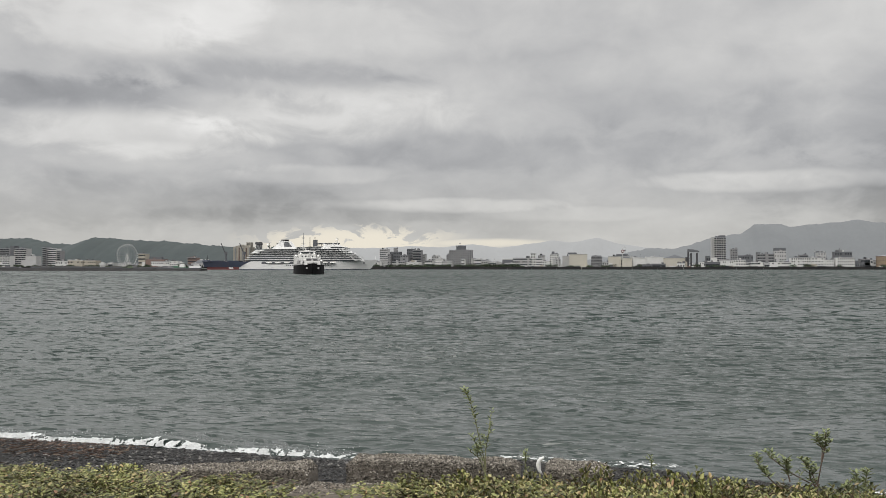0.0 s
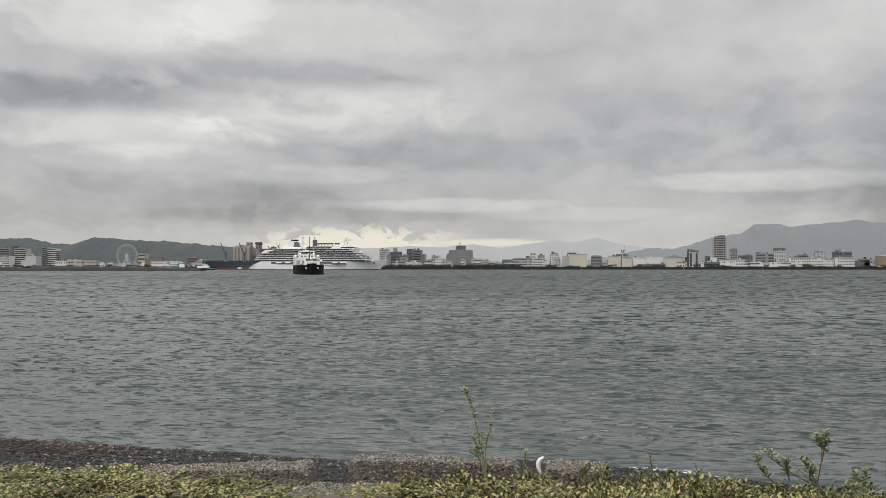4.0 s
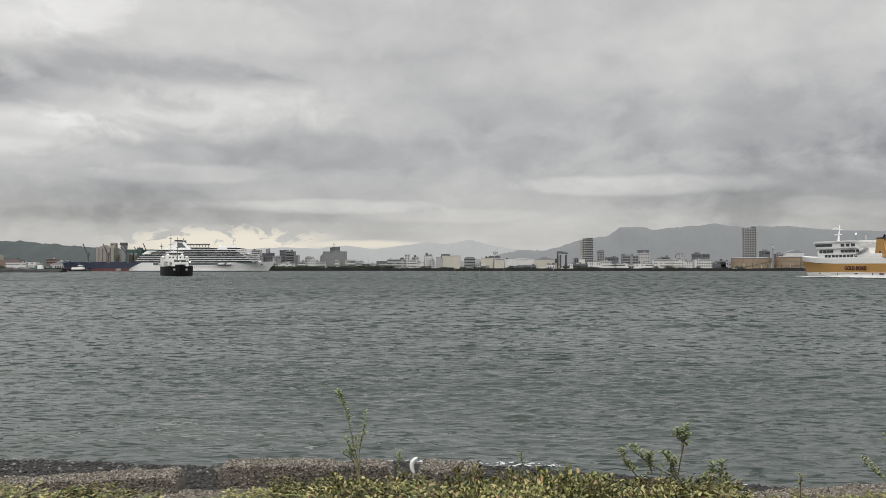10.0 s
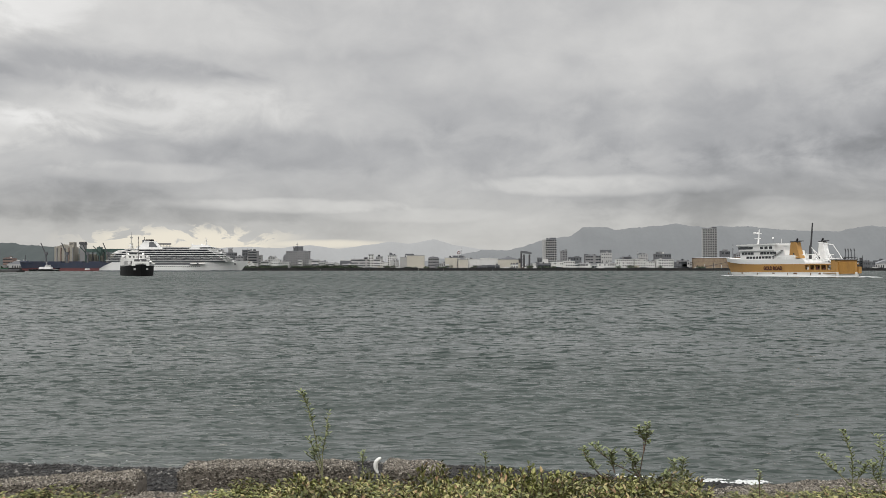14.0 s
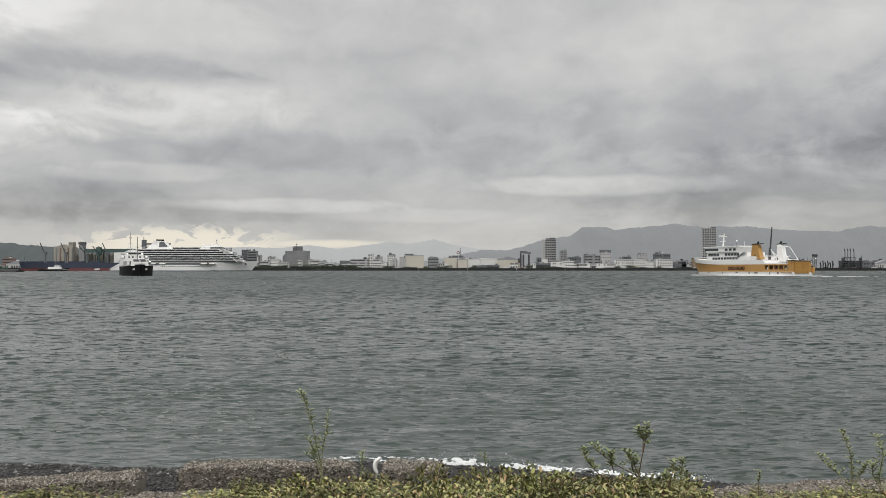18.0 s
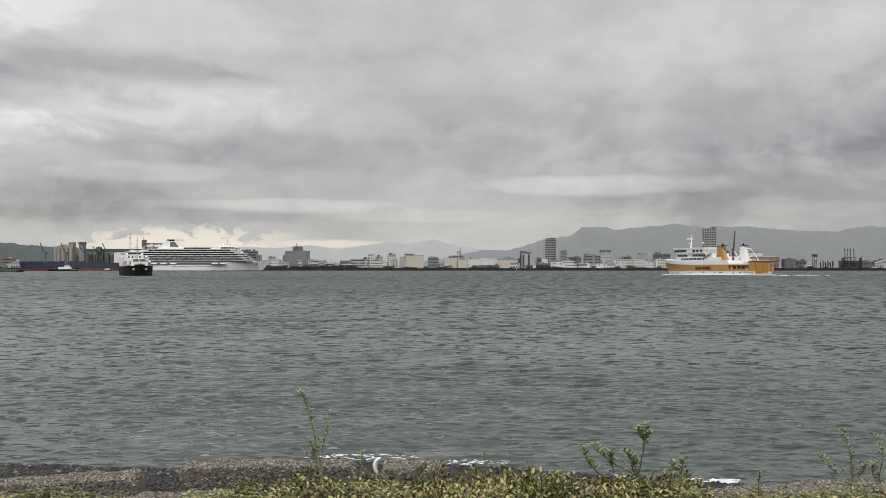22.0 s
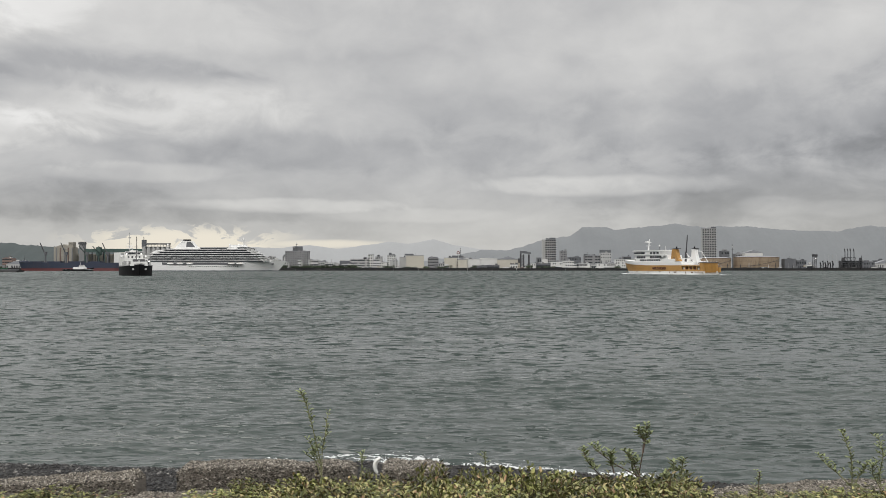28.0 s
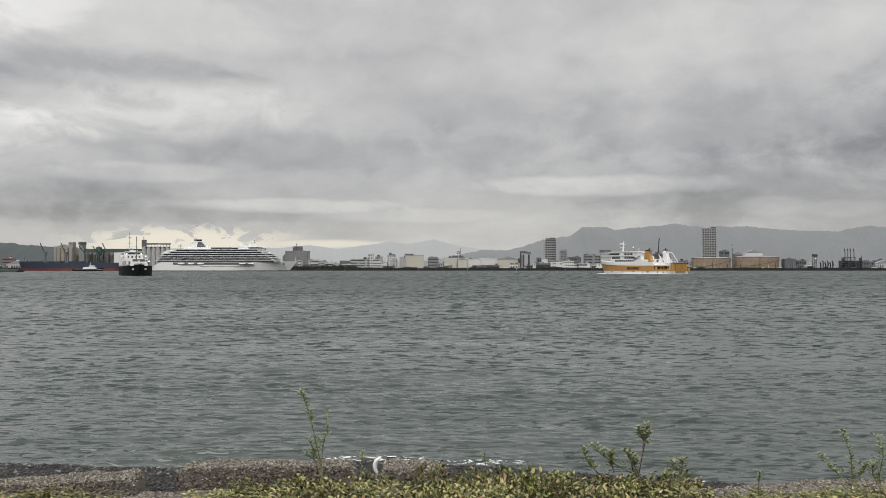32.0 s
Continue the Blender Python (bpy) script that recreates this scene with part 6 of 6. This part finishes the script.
def weed(x, y, stems, label, seed, leaf_len=0.035, mat=None, tuft=0):
    """A tall weed: stems as runs of points beside its root, leaves along their upper parts."""
    r = random.Random(seed)
    t = thing("tall_weed", pose(x, y, gz(x, y) - 0.02), label, "weed", "tall weeds on the bank")
    for pts, first, count in stems:
        pts = [Vector(p) for p in pts]
        s, twigs = Shape(), []
        for i, (a, b) in enumerate(zip(pts, pts[1:])):
            q = 1 - i / len(pts)
            s.rod(a, b, 0.0022 + 0.0032 * q, 0.002 + 0.0032 * (q - 1 / len(pts)), 6)
        total = len(pts) - 1
        for k in range(5):
            f = first * 0.8 + (1 - first * 0.8) * (k + r.random()) / 5
            i = min(total - 1, int(f * total))
            p = pts[i].lerp(pts[i + 1], f * total - i)
            q = p + Vector((r.uniform(-1, 1), r.uniform(-1, 1), r.uniform(0.3, 1.2))).normalized() * r.uniform(0.03, 0.07)
            s.rod(p, q, 0.002, 0.0012, 4)
            twigs.append((p, q))
        st = part("stem", s, GREEN_STEM if mat is None else mat, t)
        for p, q in twigs:
            for k in range(5):
                b = k * 2.4 + r.uniform(-0.5, 0.5)
                l = Shape()
                leaf(l, p.lerp(q, 0.4 + 0.15 * k), Vector((math.cos(b), math.sin(b), r.uniform(0.0, 1.0))), Vector((0, r.uniform(-0.5, 0.2), 1)), leaf_len * r.uniform(0.7, 1.3), leaf_len * r.uniform(0.32, 0.5))
                part("leaf", l, WEED_LEAF, st)
        count = int(count * 1.9)
        for k in range(count):
            f = first + (1 - first) * (k + r.random() * 0.6) / count
            i = min(total - 1, int(f * total))
            p = pts[i].lerp(pts[i + 1], f * total - i)
            b = k * 2.4 + r.uniform(-0.5, 0.5)
            l = Shape()
            leaf(l, p, Vector((math.cos(b), math.sin(b), r.uniform(0.2, 1.0))), Vector((0, r.uniform(-0.5, 0.2), 1)), 1.25 * leaf_len * r.uniform(0.6, 1.35), 1.25 * leaf_len * r.uniform(0.3, 0.48))
            part("leaf", l, WEED_LEAF, st)
    return t


bank_plants()
weed(-0.99, 7.60, [([(0.00, 0.00, 0.07), (-0.01, 0.02, 0.35), (-0.08, -0.03, 0.69), (-0.13, 0.03, 0.83), (-0.18, 0.00, 0.95)], 0.45, 22),
     ([(0.00, 0.00, 0.07), (0.00, 0.02, 0.44), (0.03, -0.03, 0.58), (0.04, 0.03, 0.73)], 0.35, 9),
     ([(-0.01, 0.00, 0.35), (-0.06, 0.02, 0.44), (-0.10, -0.03, 0.55)], 0.30, 7),
     ([(0.01, 0.00, 0.21), (-0.05, 0.02, 0.37), (-0.13, -0.03, 0.44)], 0.30, 6)],
     "tall thin weed with small pale leaves and leaning stem", 1, 0.036)
weed(1.57, 7.40, [([(0.00, 0.00, 0.02), (-0.01, 0.02, 0.25), (0.01, -0.03, 0.43), (0.03, 0.03, 0.52), (-0.02, 0.00, 0.63)], 0.75, 9),
     ([(0.02, 0.00, 0.43), (0.05, 0.02, 0.56), (0.04, -0.03, 0.65)], 0.30, 8),
     ([(-0.01, 0.00, 0.25), (-0.06, 0.02, 0.36), (-0.13, -0.03, 0.45)], 0.35, 8),
     ([(-0.01, 0.00, 0.24), (-0.19, 0.02, 0.33), (-0.32, -0.03, 0.43), (-0.37, 0.03, 0.47)], 0.30, 9),
     ([(-0.10, 0.00, 0.11), (-0.32, 0.02, 0.25), (-0.42, -0.03, 0.36), (-0.46, 0.03, 0.45)], 0.45, 14),
     ([(-0.21, 0.00, 0.27), (-0.23, 0.02, 0.37), (-0.24, -0.03, 0.45)], 0.20, 10),
     ([(-0.01, 0.00, 0.23), (-0.06, 0.02, 0.29), (-0.08, -0.03, 0.41)], 0.20, 8)],
     "branching woody weed with sparse leaves and dark seed heads", 2, 0.042, STEM)
weed(1.88, 7.50, [([(0.00, 0.00, 0.02), (-0.01, 0.02, 0.21), (-0.03, -0.03, 0.37)], 0.20, 18),
     ([(0.00, 0.00, 0.07), (0.04, 0.02, 0.25), (0.05, -0.03, 0.40)], 0.20, 18),
     ([(-0.00, 0.00, 0.07), (-0.07, 0.02, 0.21), (-0.11, -0.03, 0.27)], 0.30, 9)],
     "leafy upright green weed above the shrubs", 3, 0.042)
weed(3.24, 7.40, [([(0.00, 0.00, 0.02), (0.02, 0.02, 0.25), (-0.01, -0.03, 0.43), (-0.06, 0.03, 0.60)], 0.20, 24),
     ([(0.01, 0.00, 0.16), (-0.10, 0.02, 0.27), (-0.19, -0.03, 0.33), (-0.24, 0.03, 0.41)], 0.30, 9),
     ([(0.02, 0.00, 0.16), (0.09, 0.02, 0.27), (0.13, -0.03, 0.36)], 0.30, 12)],
     "tall green weed with narrow leaves beside the block", 4, 0.036)
weed(3.45, 7.30, [([(0.00, 0.00, 0.02), (-0.02, 0.02, 0.25), (-0.01, -0.03, 0.42), (-0.02, 0.03, 0.55)], 0.20, 16),
     ([(0.00, 0.00, 0.11), (-0.07, 0.02, 0.25), (-0.10, -0.03, 0.34)], 0.30, 10)],
     "upright green weed at the edge of the bank", 5, 0.038)
weed(-0.70, 8.00, [([(0.00, 0.00, 0.12), (0.00, 0.02, 0.36), (0.01, -0.03, 0.46)], 0.30, 10)],
     "small single stemmed weed over the wall", 6, 0.030)
weed(2.71, 8.00, [([(0.00, 0.00, 0.02), (0.01, 0.02, 0.21), (0.00, -0.03, 0.30)], 0.20, 10)],
     "short dark stemmed weed by the gravel", 7, 0.030, STEM)
weed(0.34, 7.90, [([(0.00, 0.00, 0.07), (0.02, 0.02, 0.36), (0.01, -0.03, 0.46)], 0.40, 6)],
     "thin short weed among the shrubs", 8, 0.028)


# ---- small breakers on the beach ----


def breaker(seed, length, height, label, broad_foam=1.0, cover=0.42):
    """A short bore: a low ridge of water with a ragged foaming front, lying along x, its front towards -y."""
    g = np.random.default_rng(seed)
    even = 0.08 if length > 8 else 0.25
    sway = 0.45 if length > 8 else 1.0
    t = thing("breaking_wave", pose(0, 40, -3), label, "wave")
    n = int(length / 0.12)
    rings = []
    for i in range(n + 1):
        f = i / n
        x = length * (f - 0.5)
        e = math.sin(math.pi * f) ** 0.5 * (1 - even + even * math.sin(x * 1.9 + seed)) * height
        yo = sway * (0.18 * math.sin(x * 1.3 + seed) + 0.08 * math.sin(x * 3.7))
        sink = 0.45 * (1 - math.sin(math.pi * f) ** 0.35)
        rings.append([(x, yo + y, z * e - 0.06 - sink) for y, z in ((-0.30, -0.4), (-0.24, 0.35), (-0.10, 0.85), (0.08, 1.0), (0.35, 0.8), (0.8, 0.4), (1.4, 0.0), (1.4, -0.8), (-0.3, -0.8))])
    part("crest", Shape().loft(rings), WATER, t, smooth=True)
    # foam: a torn sheet over the front of the crest, with loose flecks about it
    nx, ny = int(length / 0.035), 34
    fs = np.linspace(0, 1, nx)[:, None]
    us = np.linspace(0, 1, ny)[None, :]
    x = length * (fs - 0.5) + 0 * us
    ragged = sway * (0.18 * np.sin(x * 1.3 + seed) + 0.08 * np.sin(x * 3.7))
    e = np.sin(np.pi * np.clip(fs, 0.001, 0.999)) ** (even * 2) * (1 - even + even * np.sin(x * 1.9 + seed)) * height
    wide = broad_foam * (0.25 + 0.4 * np.sin(np.pi * fs) ** (even * 4)) * (0.75 + 0.45 * fbm(x, 0 * x, 0.5, seed, 3))
    back = us * wide
    y = ragged - 0.33 + back + 0.03 * fbm(x, back, 2.5, seed + 9, 2)
    prof = np.interp(back.ravel(), [0, 0.09, 0.23, 0.41, 0.68, 1.13, 1.7], [-0.1, 0.5, 0.88, 1.0, 0.8, 0.42, 0.02]).reshape(back.shape)
    z = prof * e - 0.04 + 0.018 * np.abs(fbm(x, back, 3.5, seed + 2, 4))
    holes = 0.8 * fbm(x, y, 1.6, seed + 5, 3) + 0.85 * fbm(x, y, 5.0, seed + 7, 3) + 1.0 * us + 1.2 * np.abs(2 * fs - 1) ** 6 + 0.5 * (us < 0.06) * (cover < 0.7)
    s = sheet(x, y, z)
    mid = holes[:-1, :-1].ravel()
    s.f = [f for f, h in zip(s.f, mid.tolist()) if h < cover]
    part("foam_sheet", s, FOAM, t, "white broken foam", True)
    m = int(length * 90)
    x = length * (g.random(m) - 0.5) * 0.96
    pts = np.stack([x, 0.18 * np.sin(x * 1.3 + seed) - 0.3 + g.normal(0.1, 0.35, m), g.uniform(-0.04, height * 0.6, m) * np.sin(np.pi * (x / length + 0.5))], -1)
    part("foam_flecks", stones("foam_flecks", pts, 0.005 + 0.014 * g.random(m) ** 2, FOAM, seed, 0.7, True), None, t, "loose white flecks")["kind"] = "stuff"
    return t


def foam_patch(x, y, w, d, seed, cover):
    """Lace of foam on the water: a thin sheet full of holes."""
    nx, ny = int(w * 2 / 0.03), int(d * 2 / 0.03)
    gx3, gy3 = np.meshgrid(np.linspace(-w, w, nx), np.linspace(-d, d, ny), indexing="ij")
    lace = np.abs(fbm(gx3, gy3 * 2, 0.9, seed, 4)) + 0.7 * ((gx3 / w) ** 2 + (gy3 / d) ** 2)
    s = sheet(gx3, gy3, 0.012 * np.abs(fbm(gx3, gy3, 3, seed + 1, 3)) + 0.03)
    s.f = [f for f, h in zip(s.f, lace[:-1, :-1].ravel().tolist()) if h < cover]
    ob = new("foam_patch", s.mesh("foam_patch", FOAM, True))
    ob.matrix_basis = pose(x, y, 0.02)
    return tagged(ob, "white lacy foam lying on the water at the stones", "foam", kind="stuff")


WAVES = [breaker(1, 10.4, 0.16, "small foaming wave running up the shingle", 0.34, 0.86), breaker(2, 5.2, 0.20, "white foaming breaker at the stones", 0.9, 0.85),
         breaker(3, 3.2, 0.18, "short foaming wave at the stones", 0.7, 0.7), breaker(4, 6.2, 0.18, "long white breaker along the shore", 0.8, 0.75), breaker(5, 3.4, 0.26, "steep white breaker bursting on the stones", 1.9, 1.05)]
PATCHES = [foam_patch(3.2, 15.75, 1.5, 0.42, 1, 0.55), foam_patch(4.3, 15.9, 0.6, 0.3, 5, 0.7), foam_patch(2.0, 16.5, 1.8, 0.4, 2, 0.24), foam_patch(-1.4, 18.0, 2.6, 0.6, 3, 0.20), foam_patch(0.6, 17.6, 2.0, 0.5, 4, 0.20)]

# ---- what moves ----


def course(t0, t1, p0, p1, turn0, turn1, step=2.0):
    rows, t = [], 0.0
    while t <= 32.01:
        f = (t - t0) / (t1 - t0)
        rows.append((t, pose(p0[0] + (p1[0] - p0[0]) * f, p0[1] + (p1[1] - p0[1]) * f, 0, 0, 0, turn0 + (turn1 - turn0) * f)))
        t += step
    return rows


def motions():
    walk(SEA, [(t, pose(0.12 * t, 27 - 0.8 * t, 0.07 * math.sin(t * math.tau / 5.3 + 0.6))) for t in range(0, 33)])
    # each wave comes in, breaks on the beach, runs out and comes again: (time of breaking, place along the shore)
    for wave, comings in zip(WAVES, (((0.2, -9.8, 0.17, -0.30), (6.0, -9.0), (13.5, -7.5, -0.09), (20.0, -6.3), (28.3, -4.4, -0.09)), ((2.0, -3.4, 0.05, -0.2), (9.0, -0.9, 0.04, -0.1), (16.5, 2.5, 0.08), (25.0, -1.0, -0.05)),
                                     ((3.0, 2.7), (11.0, 1.0), (19.2, -1.4, -0.07), (22.9, 2.6, -0.04), (28.5, -2.8, -0.04)), ((5.5, 0.9), (12.5, -1.5), (17.9, 1.9, 0.06, 0.0), (27.6, 1.2)), ((8.0, 4.3, -0.09), (14.6, 4.6, -0.10), (22.0, 4.0, -0.08), (30.1, 6.0, -0.07, 1.6)))):
        rows = []
        for t, x, *more in comings:
            lift, off = (more + [0.04, 0.0])[:2] if len(more) < 2 else more
            for dt, out, z in ((-1.7, 3.0, -0.65), (-1.0, 1.5, -0.26), (-0.3, 0.45, 0.0), (0.4, -0.2, 0.06), (0.9, 0.05, -0.08), (1.5, 0.4, -0.5)):
                if t + dt <= 32:
                    while rows and t + dt <= 0:
                        rows.pop()
                    rows.append((max(0.0, t + dt), pose(x, float(shore(x)) + out + off, z + lift, 0, 0, -6.3 if x < 1 else -17)))
        if rows[0][0] > 0:
            rows.insert(0, (0.0, rows[0][1] @ pose(0, 1.5, -0.5)))
        if rows[-1][0] < 32:
            rows.append((32.0, rows[-1][1] @ pose(0, 1.0, -0.5)))
        walk(wave, rows)
    for k, patch in enumerate(PATCHES):
        p = patch.matrix_basis.translation.copy()
        walk(patch, [(t, pose(p.x + 0.15 * math.sin(t * 0.9 + k), p.y + 0.22 * math.sin(t * 1.2 + 2 * k), 0.04 + 0.05 * math.sin(t * 1.18 + 0.6))) for t in range(0, 33)])
    walk(CRUISE, course(0, 32, (-445.34, 1350), (-318.98, 1350), 0, 0))
    rows = []
    for t, x in ((0, 164), (5, 167.5), (9, 168.6), (13, 167.6), (16, 165.6), (19, 162.6), (23, 157), (28, 148.6), (32, 140.4)):
        rows.append((t, pose(x, 446 + 11.5 * (t - 13), 0.12 * math.sin(t * 0.9), 0.5 * math.sin(t * 0.8), 0.25 * math.sin(t * 1.1), 109 + 9 * (t - 13) / 19)))
    walk(FERRY, rows)
    walk(TANKER, [(t, pose(-168.74 - 0.03 * t, 512, 0.05 * math.sin(t), 0.3 * math.sin(t * 0.7), 0, -69)) for t in range(0, 33, 2)])
    walk(PILOT, course(13, 32, (-606.1, 1400), (-535.24, 1400), 0, 0))
    walk(LAUNCH, course(13, 32, (-556.68, 1440), (-556.68 + 75, 1440), 0, 0))


motions()
